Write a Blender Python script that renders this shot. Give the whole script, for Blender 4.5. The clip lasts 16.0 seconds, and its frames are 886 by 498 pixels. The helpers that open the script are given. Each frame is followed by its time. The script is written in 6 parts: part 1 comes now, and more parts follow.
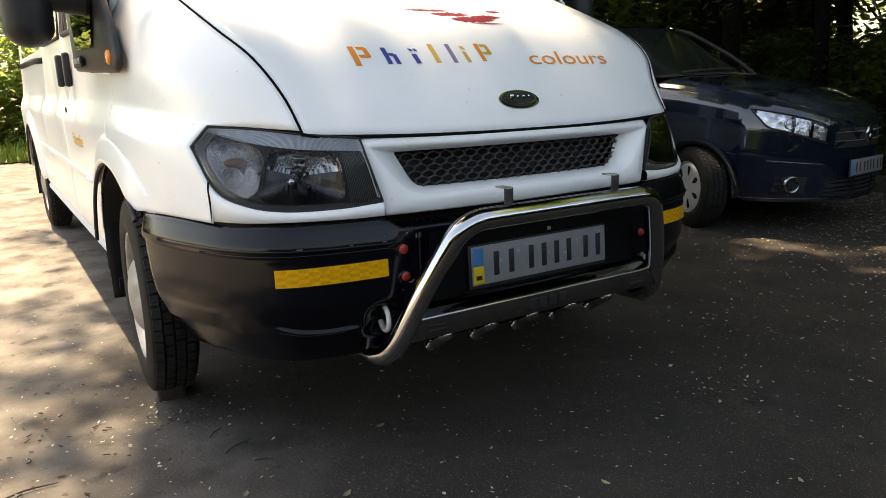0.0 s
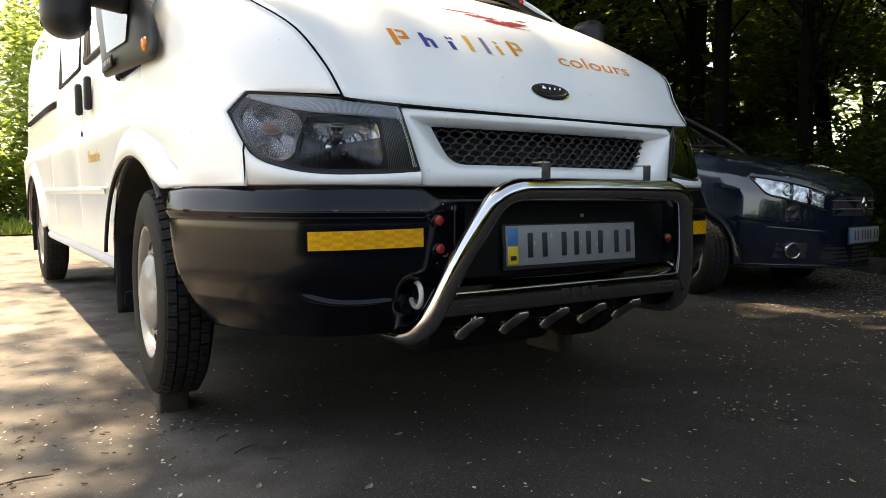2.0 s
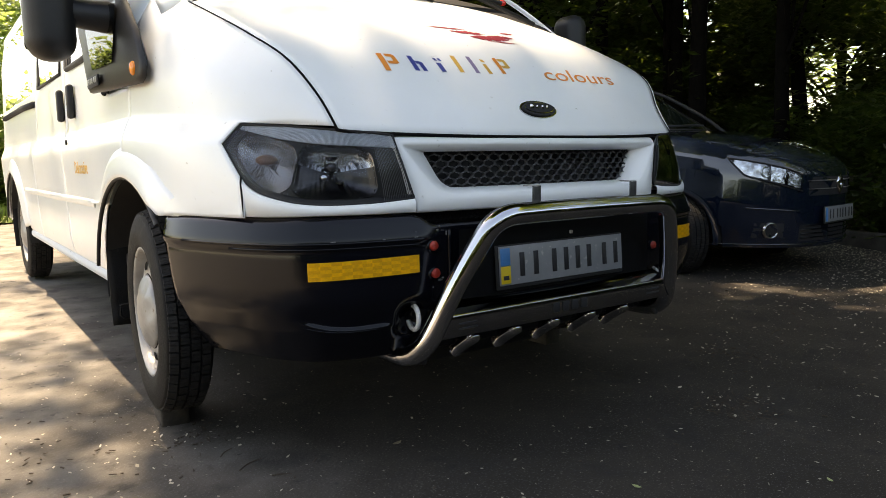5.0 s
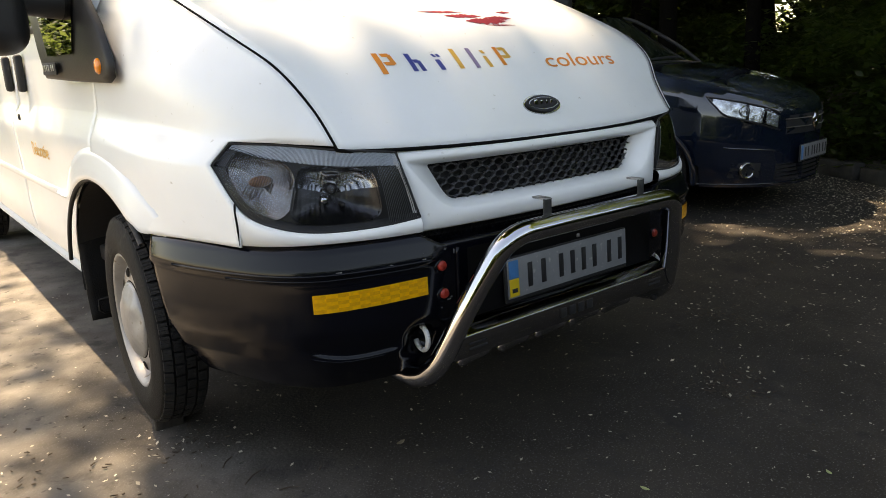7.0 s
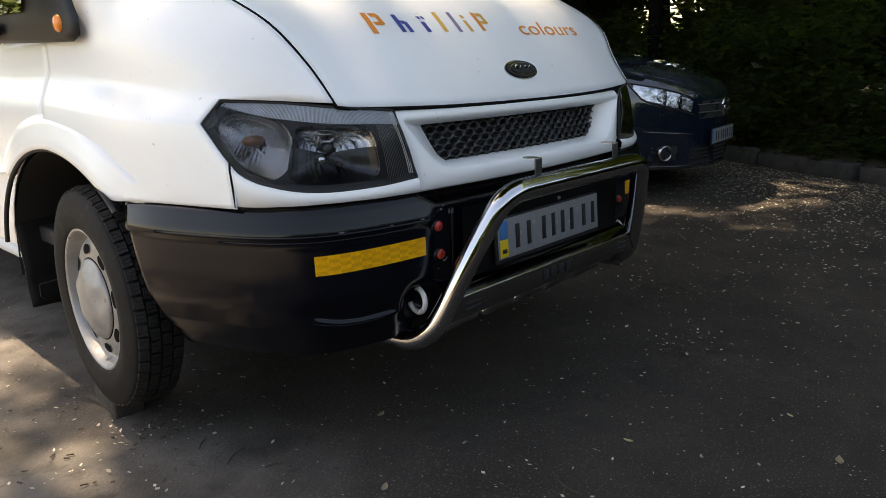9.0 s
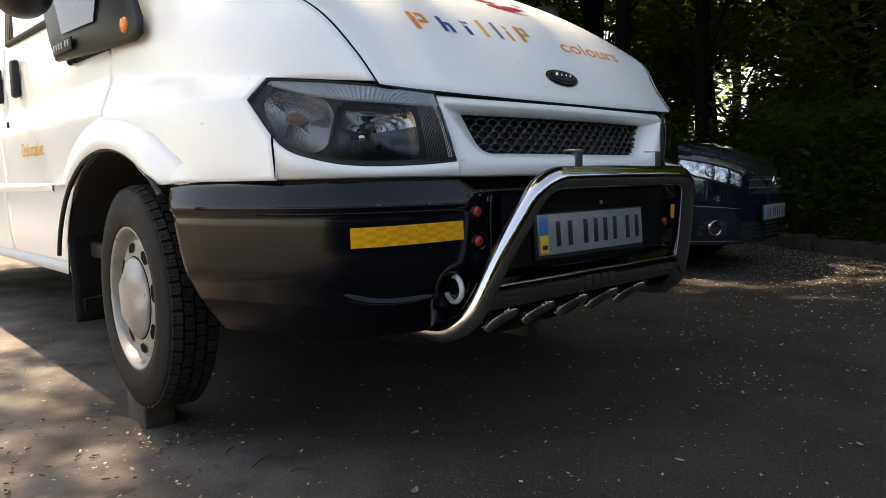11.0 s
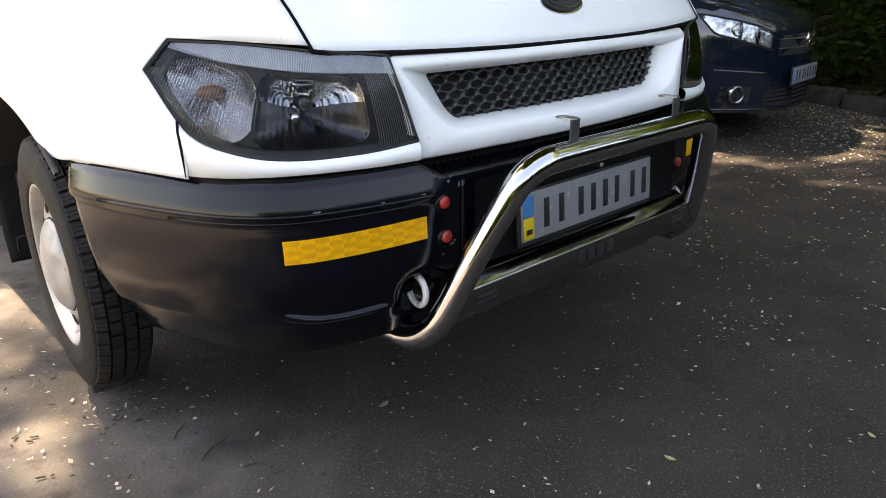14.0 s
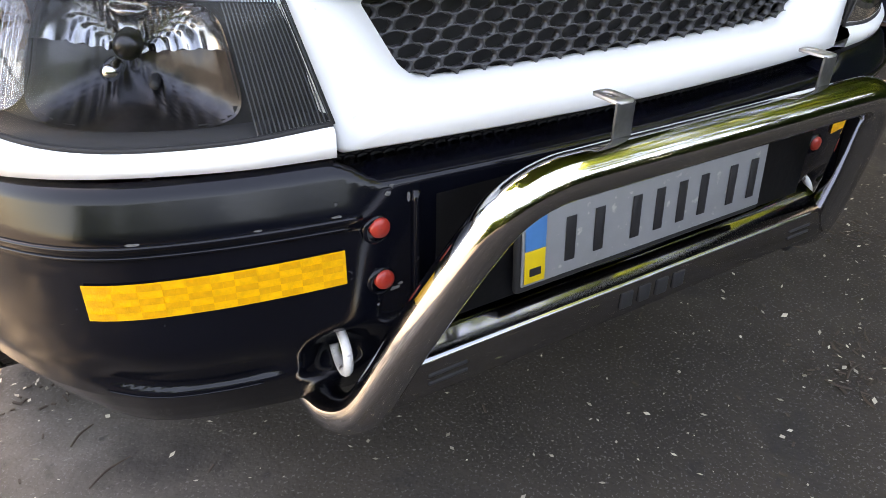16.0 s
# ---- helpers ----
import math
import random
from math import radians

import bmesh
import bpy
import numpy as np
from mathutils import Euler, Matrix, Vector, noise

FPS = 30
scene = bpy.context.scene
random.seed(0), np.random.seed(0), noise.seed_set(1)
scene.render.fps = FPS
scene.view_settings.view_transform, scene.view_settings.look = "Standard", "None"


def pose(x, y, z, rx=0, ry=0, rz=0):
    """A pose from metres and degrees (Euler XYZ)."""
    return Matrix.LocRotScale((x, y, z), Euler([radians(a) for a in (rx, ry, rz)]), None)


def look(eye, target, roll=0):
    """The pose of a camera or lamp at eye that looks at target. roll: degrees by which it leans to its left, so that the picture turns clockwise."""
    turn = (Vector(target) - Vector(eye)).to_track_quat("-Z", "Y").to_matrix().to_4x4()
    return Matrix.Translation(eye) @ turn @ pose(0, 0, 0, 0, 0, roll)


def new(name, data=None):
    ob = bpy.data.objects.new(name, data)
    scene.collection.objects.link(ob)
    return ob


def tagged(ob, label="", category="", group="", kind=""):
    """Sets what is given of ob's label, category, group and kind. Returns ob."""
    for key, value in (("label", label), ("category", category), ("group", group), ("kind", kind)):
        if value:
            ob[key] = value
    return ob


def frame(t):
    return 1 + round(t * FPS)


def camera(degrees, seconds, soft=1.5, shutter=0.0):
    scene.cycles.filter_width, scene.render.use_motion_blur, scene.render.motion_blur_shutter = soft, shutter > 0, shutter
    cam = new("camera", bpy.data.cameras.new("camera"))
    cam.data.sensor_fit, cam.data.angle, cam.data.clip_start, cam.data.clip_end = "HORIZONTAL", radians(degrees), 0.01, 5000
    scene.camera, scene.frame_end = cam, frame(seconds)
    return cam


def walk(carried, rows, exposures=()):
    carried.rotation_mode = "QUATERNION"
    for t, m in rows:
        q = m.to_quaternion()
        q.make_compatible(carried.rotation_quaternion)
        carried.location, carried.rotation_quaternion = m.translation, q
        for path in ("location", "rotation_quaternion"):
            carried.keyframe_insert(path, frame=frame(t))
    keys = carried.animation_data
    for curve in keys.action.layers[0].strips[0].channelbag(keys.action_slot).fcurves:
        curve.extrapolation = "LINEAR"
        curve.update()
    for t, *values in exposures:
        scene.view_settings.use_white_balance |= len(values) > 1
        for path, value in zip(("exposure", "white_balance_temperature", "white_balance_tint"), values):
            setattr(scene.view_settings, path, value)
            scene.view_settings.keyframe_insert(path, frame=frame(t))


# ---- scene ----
cam = camera(63.3, 16.0, soft=0.9)
ROWS = [
    (0, (-1.357, -1.629, 1.153), (-0.343, 0.033, 0.696), -1.3),
    (0.5, (-1.447, -1.585, 1.118), (-0.39, 0.049, 0.656), -1.3),
    (1, (-1.505, -1.537, 1.038), (-0.396, 0.079, 0.642), -0.8),
    (1.5, (-1.488, -1.546, 0.896), (-0.402, 0.113, 0.634), 0.4),
    (2, (-1.482, -1.56, 0.783), (-0.402, 0.116, 0.627), 0.2),
    (2.5, (-1.501, -1.586, 0.749), (-0.418, 0.092, 0.639), -0.6),
    (3, (-1.51, -1.597, 0.739), (-0.442, 0.091, 0.629), -0.8),
    (3.5, (-1.512, -1.602, 0.742), (-0.443, 0.085, 0.621), -0.5),
    (4, (-1.512, -1.597, 0.751), (-0.426, 0.079, 0.635), -0.8),
    (4.2, (-1.505, -1.592, 0.764), (-0.414, 0.08, 0.646), -1.0),
    (6.3, (-1.602, -1.508, 1.232), (-0.464, 0.061, 0.738), -0.5),
    (6.5, (-1.599, -1.488, 1.233), (-0.469, 0.088, 0.747), -1.0),
    (7, (-1.55, -1.386, 1.222), (-0.374, 0.152, 0.719), -2.1),
    (7.5, (-1.559, -1.302, 1.209), (-0.368, 0.213, 0.671), -1.1),
    (8, (-1.65, -1.251, 1.205), (-0.342, 0.157, 0.65), -0.5),
    (8.5, (-1.736, -1.204, 1.173), (-0.36, 0.137, 0.618), -1.4),
    (9, (-1.754, -1.234, 1.132), (-0.373, 0.117, 0.618), -1.5),
    (9.5, (-1.768, -1.28, 1.042), (-0.403, 0.123, 0.634), -0.9),
    (10, (-1.765, -1.28, 0.925), (-0.426, 0.176, 0.624), -1.2),
    (10.2, (-1.757, -1.27, 0.867), (-0.425, 0.201, 0.62), -1.2),
    (12.3, (-1.765, -1.269, 0.779), (-0.437, 0.215, 0.595), -1.0),
    (12.5, (-1.749, -1.249, 0.811), (-0.416, 0.219, 0.548), -1.1),
    (13, (-1.691, -1.198, 0.977), (-0.366, 0.204, 0.451), -1.3),
    (13.5, (-1.611, -1.128, 1.109), (-0.287, 0.216, 0.444), -0.8),
    (14, (-1.407, -1.035, 1.144), (-0.177, 0.378, 0.443), -0.9),
    (14.5, (-1.239, -0.965, 1.149), (-0.064, 0.462, 0.386), 0.4),
    (15, (-1.083, -0.834, 1.124), (0.063, 0.575, 0.286), 0.7),
    (15.5, (-0.966, -0.738, 1.121), (0.11, 0.681, 0.211), 0.6),
    (16, (-0.803, -0.657, 1.137), (0.105, 0.81, 0.125), 1.2),
]
EXPO = [(0, 1.95, 10000, 15), (2, 2.07, 9900, 15), (4, 2.02, 9700, 15), (6.5, 1.87, 10050, 15), (8, 1.95, 10050, 15), (9, 1.79, 9400, 17), (12.5, 1.85, 9300, 18), (13, 2.29, 9400, 19), (13.5, 2.65, 9500, 19), (14, 2.73, 9600, 20), (14.5, 2.80, 9800, 20), (15, 2.98, 10000, 21), (15.5, 3.60, 10150, 21.5), (16, 3.6, 10300, 22)]
walk(cam, [(t, look(eye, target, roll)) for t, eye, target, roll in ROWS], EXPO)

# ---- world, sun, exposure ----
world = bpy.data.worlds.new("sky")
scene.world = world
world.use_nodes = True
wn = world.node_tree
SUN_AZ, SUN_EL = -14.0, 60.0   # degrees from +y towards +x, and above the horizon
sky = wn.nodes.new("ShaderNodeTexSky")
sky.sky_type, sky.sun_disc = "NISHITA", False
sky.sun_elevation, sky.sun_rotation = radians(SUN_EL), radians(SUN_AZ)
wn.links.new(sky.outputs[0], wn.nodes["Background"].inputs[0])
wn.nodes["Background"].inputs[1].default_value = 0.15
sun = new("sun", bpy.data.lights.new("sun", "SUN"))
sun.data.energy, sun.data.angle, sun.data.color = 4.2, radians(0.8), (1.0, 0.96, 0.89)
SUN_DIR = Vector((math.sin(radians(SUN_AZ)) * math.cos(radians(SUN_EL)),
                  math.cos(radians(SUN_AZ)) * math.cos(radians(SUN_EL)), math.sin(radians(SUN_EL))))
sun.matrix_world = look(SUN_DIR * 40, (0, 0, 0))

# ---- materials ----
def mat(name, col, rough=0.5, metal=0.0, var=0.0, scale=8.0, bump=0.0, bscale=80.0, col2=None, coat=0.0,
        rand=0.0, spec=0.5, fine=None, trans=0.0, rvar=0.0):
    """A procedural surface: a base colour varied at two scales, roughness varied, a fine relief."""
    m = bpy.data.materials.new(name)
    m.use_nodes = True
    n, l = m.node_tree.nodes, m.node_tree.links
    p = n["Principled BSDF"]
    p.inputs["Roughness"].default_value, p.inputs["Metallic"].default_value = rough, metal
    p.inputs["Specular IOR Level"].default_value = spec
    p.inputs["Coat Weight"].default_value, p.inputs["Coat Roughness"].default_value = coat, 0.04
    p.inputs["Base Color"].default_value = (*col, 1)
    if trans:
        p.inputs["Transmission Weight"].default_value = trans
    tc = n.new("ShaderNodeTexCoord")
    src = None
    if col2 is not None or var:
        c2 = col2 if col2 is not None else tuple(c * (1 - var) for c in col)
        nz = n.new("ShaderNodeTexNoise")
        nz.inputs["Scale"].default_value, nz.inputs["Detail"].default_value = scale, 8
        nz.inputs["Roughness"].default_value = 0.62
        l.new(tc.outputs["Object"], nz.inputs["Vector"])
        rp = n.new("ShaderNodeValToRGB")
        rp.color_ramp.elements[0].position, rp.color_ramp.elements[1].position = 0.36, 0.66
        rp.color_ramp.elements[0].color, rp.color_ramp.elements[1].color = (*c2, 1), (*col, 1)
        l.new(nz.outputs["Fac"], rp.inputs["Fac"])
        src = rp.outputs["Color"]
        if fine is not None:
            nf = n.new("ShaderNodeTexNoise")
            nf.inputs["Scale"].default_value, nf.inputs["Detail"].default_value = fine[0], 4
            l.new(tc.outputs["Object"], nf.inputs["Vector"])
            rf = n.new("ShaderNodeValToRGB")
            rf.color_ramp.elements[0].position, rf.color_ramp.elements[1].position = fine[1], fine[2]
            l.new(nf.outputs["Fac"], rf.inputs["Fac"])
            mx = n.new("ShaderNodeMix")
            mx.data_type = "RGBA"
            l.new(rf.outputs["Color"], mx.inputs["Factor"])
            l.new(src, mx.inputs[6])
            mx.inputs[7].default_value = (*fine[3], 1)
            src = mx.outputs[2]
    if rand:
        oi = n.new("ShaderNodeNewGeometry")
        hs = n.new("ShaderNodeHueSaturation")
        mr = n.new("ShaderNodeMapRange")
        mr.inputs[3].default_value, mr.inputs[4].default_value = 1 - rand, 1 + rand
        l.new(oi.outputs["Random Per Island"], mr.inputs[0])
        l.new(mr.outputs[0], hs.inputs["Value"])
        if src:
            l.new(src, hs.inputs["Color"])
        else:
            hs.inputs["Color"].default_value = (*col, 1)
        src = hs.outputs["Color"]
    if src:
        l.new(src, p.inputs["Base Color"])
    if rvar:
        nr = n.new("ShaderNodeTexNoise")
        nr.inputs["Scale"].default_value, nr.inputs["Detail"].default_value = scale * 2.3, 6
        l.new(tc.outputs["Object"], nr.inputs["Vector"])
        mr2 = n.new("ShaderNodeMapRange")
        mr2.inputs[3].default_value, mr2.inputs[4].default_value = max(0.02, rough - rvar), rough + rvar
        l.new(nr.outputs["Fac"], mr2.inputs[0])
        l.new(mr2.outputs[0], p.inputs["Roughness"])
    if bump:
        nb = n.new("ShaderNodeTexNoise")
        nb.inputs["Scale"].default_value, nb.inputs["Detail"].default_value = bscale, 6
        l.new(tc.outputs["Object"], nb.inputs["Vector"])
        bp = n.new("ShaderNodeBump")
        bp.inputs["Strength"].default_value, bp.inputs["Distance"].default_value = bump, 0.01
        l.new(nb.outputs["Fac"], bp.inputs["Height"])
        l.new(bp.outputs["Normal"], p.inputs["Normal"])
    return m


def leaf_mat(name, col, col2, glow):
    """Leaves: diffuse with light through them, varied leaf by leaf."""
    m = mat(name, col, 0.45, var=0.0, rand=0.45, col2=col2, scale=1.3, spec=0.4)
    n, l = m.node_tree.nodes, m.node_tree.links
    p, out = n["Principled BSDF"], n["Material Output"]
    tr = n.new("ShaderNodeBsdfTranslucent")
    tr.inputs["Color"].default_value = (*glow, 1)
    ad = n.new("ShaderNodeMixShader")
    ad.inputs[0].default_value = 0.50
    l.new(p.outputs[0], ad.inputs[1])
    l.new(tr.outputs[0], ad.inputs[2])
    l.new(ad.outputs[0], out.inputs["Surface"])
    return m


def glass_mat(name, tint, rough=0.02, ior=1.5):
    """A thin pane: clear by most, with a mirror's gloss on it."""
    m = bpy.data.materials.new(name)
    m.use_nodes = True
    n, l = m.node_tree.nodes, m.node_tree.links
    n.remove(n["Principled BSDF"])
    t, g, mx, fr = (n.new("ShaderNodeBsdfTransparent"), n.new("ShaderNodeBsdfGlossy"),
                    n.new("ShaderNodeMixShader"), n.new("ShaderNodeFresnel"))
    t.inputs[0].default_value = (*tint, 1)
    g.inputs["Roughness"].default_value = rough
    fr.inputs["IOR"].default_value = ior
    l.new(fr.outputs[0], mx.inputs[0])
    l.new(t.outputs[0], mx.inputs[1])
    l.new(g.outputs[0], mx.inputs[2])
    l.new(mx.outputs[0], n["Material Output"].inputs["Surface"])
    return m


WHITE = mat("white_paint", (0.835, 0.842, 0.824), 0.32, var=0.04, scale=3, coat=0.35, rvar=0.06, bump=0.015, bscale=6,
            fine=(45, 0.70, 0.78, (0.55, 0.53, 0.48)))
WHITE.node_tree.nodes["Principled BSDF"].inputs["Coat Roughness"].default_value = 0.16
BLACK = mat("black_plastic", (0.0032, 0.0038, 0.0066), 0.15, var=0.4, scale=5, bump=0.012, bscale=220, rvar=0.04, spec=0.27,
            fine=(60, 0.73, 0.80, (0.06, 0.06, 0.06)))
MATTE = mat("grained_black_plastic", (0.012, 0.012, 0.013), 0.48, var=0.3, scale=8, bump=0.06, bscale=180, spec=0.35)
DARK = mat("matt_black", (0.012, 0.012, 0.013), 0.7, var=0.3, scale=10, bump=0.1)
# Blacker and less glossy, for the plate backing and lower mesh.
BACKING = mat("near_black_plastic", (0.004, 0.004, 0.0045), 0.45, var=0.4, scale=30, bump=0.05, spec=0.2)
GAP = mat("shut_line", (0.004, 0.004, 0.004), 0.9, spec=0.1)
MESH = mat("grille_plastic", (0.045, 0.045, 0.048), 0.36, var=0.3, scale=20, bump=0.05)
RUBBER = mat("tyre_rubber", (0.0075, 0.0072, 0.007), 0.72, var=0.35, scale=14, bump=0.2, bscale=160, spec=0.22,
             fine=(30, 0.62, 0.78, (0.035, 0.031, 0.027)))
TREAD = mat("dusty_tread", (0.022, 0.021, 0.020), 0.8, var=0.5, scale=22, bump=0.25, bscale=160, spec=0.25)
STEEL = mat("dull_silver_wheel", (0.36, 0.35, 0.335), 0.42, 0.35, var=0.35, scale=9, bump=0.06, bscale=60, rvar=0.12,
            fine=(35, 0.62, 0.74, (0.17, 0.13, 0.10)))
CHROME = mat("chrome", (0.50, 0.50, 0.51), 0.05, 1.0, var=0.06, scale=6, rvar=0.04, bump=0.012, bscale=25)
BRUSH = mat("polished_steel_plate", (0.30, 0.30, 0.305), 0.08, 1.0, var=0.08, scale=12, rvar=0.06)
BRACKET = mat("dark_bracket_steel", (0.10, 0.10, 0.095), 0.45, 0.7, var=0.4, scale=40, bump=0.08)
ZINC = mat("zinc_steel", (0.45, 0.44, 0.42), 0.4, 0.9, var=0.35, scale=30, bump=0.08)
SILVER = mat("mirror_reflector", (0.48, 0.49, 0.51), 0.12, 1.0, bump=0.02, bscale=30)
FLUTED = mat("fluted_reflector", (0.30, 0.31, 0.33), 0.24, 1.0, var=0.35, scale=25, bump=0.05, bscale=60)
LENS = glass_mat("lamp_lens", (0.92, 0.93, 0.93), 0.03, 1.22)
GLASS = glass_mat("tinted_window", (0.09, 0.11, 0.10), 0.01, 1.6)
AMBER = mat("amber_lens", (0.95, 0.25, 0.02), 0.18, var=0.15, scale=60, coat=0.5)
AMBERIN = mat("amber_bulb", (0.20, 0.085, 0.035), 0.35, var=0.2, scale=30)
YELLOW = mat("yellow_reflective_tape", (0.95, 0.45, 0.015), 0.30, var=0.25, scale=70, bump=0.10, bscale=300)
YELLOW2 = mat("darker_tape_cell", (0.78, 0.345, 0.012), 0.28, var=0.2, scale=90, bump=0.08, bscale=300)
RED = mat("red_plug", (0.42, 0.03, 0.018), 0.38, var=0.25, scale=60, coat=0.2)
SCUFF = mat("bared_grey_plastic", (0.14, 0.14, 0.135), 0.7, var=0.5, scale=200)
HOOK = mat("chipped_white_paint", (0.68, 0.67, 0.64), 0.6, var=0.3, scale=30, bump=0.2, bscale=90,
           fine=(50, 0.58, 0.66, (0.10, 0.08, 0.07)))
# White plate coloured grey: the shade on it is put into the base colour.
PLATE = mat("plate_shaded_white", (0.23, 0.235, 0.24), 0.35, var=0.12, scale=14, fine=(60, 0.62, 0.72, (0.38, 0.36, 0.33)))
INK = mat("black_ink", (0.015, 0.015, 0.017), 0.5, var=0.2, scale=30)
FLAGB = mat("blue_film", (0.03, 0.22, 0.50), 0.4, var=0.1, scale=20)
FLAGY = mat("yellow_film", (0.75, 0.50, 0.02), 0.4, var=0.1, scale=20)
ORANGE = mat("orange_film", (0.86, 0.27, 0.04), 0.4, var=0.12, scale=12)
BLUE = mat("blue_film_dark", (0.045, 0.065, 0.27), 0.4, var=0.12, scale=12)
MAUVE = mat("mauve_film", (0.25, 0.20, 0.32), 0.4, var=0.12, scale=12)
CRIMSON = mat("crimson_film", (0.32, 0.035, 0.05), 0.45, var=0.3, scale=25)
OCHRE = mat("ochre_film", (0.72, 0.40, 0.08), 0.45, var=0.15, scale=15)
NAVY = mat("dark_blue_paint", (0.0042, 0.0086, 0.0190), 0.07, 0.0, var=0.2, scale=4, coat=1.0,
           fine=(160, 0.75, 0.78, (0.12, 0.12, 0.10)))
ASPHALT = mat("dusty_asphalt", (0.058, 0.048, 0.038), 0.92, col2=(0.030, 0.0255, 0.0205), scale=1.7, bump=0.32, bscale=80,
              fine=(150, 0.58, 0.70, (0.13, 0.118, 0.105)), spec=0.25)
CONCRETE = mat("weathered_concrete", (0.055, 0.052, 0.047), 0.9, col2=(0.020, 0.019, 0.017), scale=5, bump=0.5, bscale=40)
WOOD = mat("grey_timber", (0.06, 0.047, 0.035), 0.85, col2=(0.025, 0.02, 0.016), scale=9, bump=0.5, bscale=60)
SOIL = mat("leaf_soil", (0.075, 0.06, 0.04), 0.95, col2=(0.035, 0.03, 0.02), scale=6, bump=0.6, bscale=30)
GRASS = mat("grass_blades", (0.16, 0.21, 0.035), 0.6, rand=0.4, col2=(0.09, 0.14, 0.02), scale=2)
TURF = mat("turf", (0.14, 0.17, 0.04), 0.9, col2=(0.08, 0.10, 0.025), scale=4, bump=0.5, bscale=40)
# Near-black bark: the wood's deep shade is put into the base colour.
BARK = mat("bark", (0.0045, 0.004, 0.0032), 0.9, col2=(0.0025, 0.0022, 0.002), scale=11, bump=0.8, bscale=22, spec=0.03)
# Wood's shade and yard's sun are put into these darker and brighter leaf colours.
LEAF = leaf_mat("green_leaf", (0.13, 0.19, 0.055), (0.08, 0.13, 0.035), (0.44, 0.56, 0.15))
LEAFD = leaf_mat("shade_toned_leaf", (0.020, 0.038, 0.009), (0.012, 0.026, 0.006), (0.10, 0.15, 0.018))
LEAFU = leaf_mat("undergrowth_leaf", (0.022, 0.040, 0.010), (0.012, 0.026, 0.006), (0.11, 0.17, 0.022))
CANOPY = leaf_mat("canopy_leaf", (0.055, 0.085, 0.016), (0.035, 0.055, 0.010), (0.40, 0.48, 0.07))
LITTER = mat("dry_litter", (0.42, 0.37, 0.28), 0.8, rand=0.55)
TWIG = mat("dry_twig", (0.07, 0.05, 0.035), 0.9, var=0.3, scale=30)
ALLOY = mat("bright_wheel_cover", (0.55, 0.55, 0.55), 0.3, 0.4, var=0.2, scale=14)
INDICATOR = mat("indicator_silver", (0.25, 0.247, 0.245), 0.26, 0.9, var=0.2, scale=40, bump=0.05, bscale=60)
# The lower bowl's dark reflection is put into this colour; bulbs share it.
CUP = mat("dimmed_reflector", (0.055, 0.055, 0.060), 0.34, 1.0, var=0.3, scale=40, bump=0.05, bscale=50)
PLASTIC_RED = mat("red_lamp", (0.65, 0.03, 0.02), 0.25, coat=0.5)


def add_dirt(m):
    """Dry sandy dirt lies over the asphalt on the van's open side and behind it."""
    n, l = m.node_tree.nodes, m.node_tree.links
    p = n["Principled BSDF"]
    old = p.inputs["Base Color"].links[0].from_socket
    tc, sp = n.new("ShaderNodeTexCoord"), n.new("ShaderNodeSeparateXYZ")
    l.new(tc.outputs["Object"], sp.inputs[0])
    nz, nf = n.new("ShaderNodeTexNoise"), n.new("ShaderNodeTexNoise")
    nz.inputs["Scale"].default_value, nz.inputs["Detail"].default_value = 1.1, 7
    nf.inputs["Scale"].default_value, nf.inputs["Detail"].default_value = 5, 10
    for k in (nz, nf):
        l.new(tc.outputs["Object"], k.inputs["Vector"])

    def math_node(op, a, b):
        q = n.new("ShaderNodeMath")
        q.operation = op
        for i, v in enumerate((a, b)):
            if isinstance(v, (int, float)):
                q.inputs[i].default_value = v
            else:
                l.new(v, q.inputs[i])
        return q.outputs[0]
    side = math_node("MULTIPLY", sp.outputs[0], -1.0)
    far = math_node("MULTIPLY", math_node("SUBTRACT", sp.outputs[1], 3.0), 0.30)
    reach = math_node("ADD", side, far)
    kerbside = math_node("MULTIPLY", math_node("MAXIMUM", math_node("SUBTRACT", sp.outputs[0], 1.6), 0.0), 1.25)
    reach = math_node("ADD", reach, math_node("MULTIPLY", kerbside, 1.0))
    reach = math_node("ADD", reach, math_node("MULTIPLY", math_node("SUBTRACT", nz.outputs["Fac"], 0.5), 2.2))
    # Dirt withheld from the unseen ground ahead, so less light bounces onto the bumper.
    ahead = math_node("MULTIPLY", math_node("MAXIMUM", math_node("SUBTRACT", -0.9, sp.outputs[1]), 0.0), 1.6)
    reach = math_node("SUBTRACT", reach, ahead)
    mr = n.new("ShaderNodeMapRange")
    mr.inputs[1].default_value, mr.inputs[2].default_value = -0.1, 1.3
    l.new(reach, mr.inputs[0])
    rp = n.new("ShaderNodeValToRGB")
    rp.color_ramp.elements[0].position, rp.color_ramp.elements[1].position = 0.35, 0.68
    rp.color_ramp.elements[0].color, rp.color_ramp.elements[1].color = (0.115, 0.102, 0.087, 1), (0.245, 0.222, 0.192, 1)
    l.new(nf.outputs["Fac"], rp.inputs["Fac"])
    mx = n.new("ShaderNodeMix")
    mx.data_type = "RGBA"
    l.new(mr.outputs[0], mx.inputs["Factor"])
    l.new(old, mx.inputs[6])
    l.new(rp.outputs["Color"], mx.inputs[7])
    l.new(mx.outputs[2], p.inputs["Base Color"])


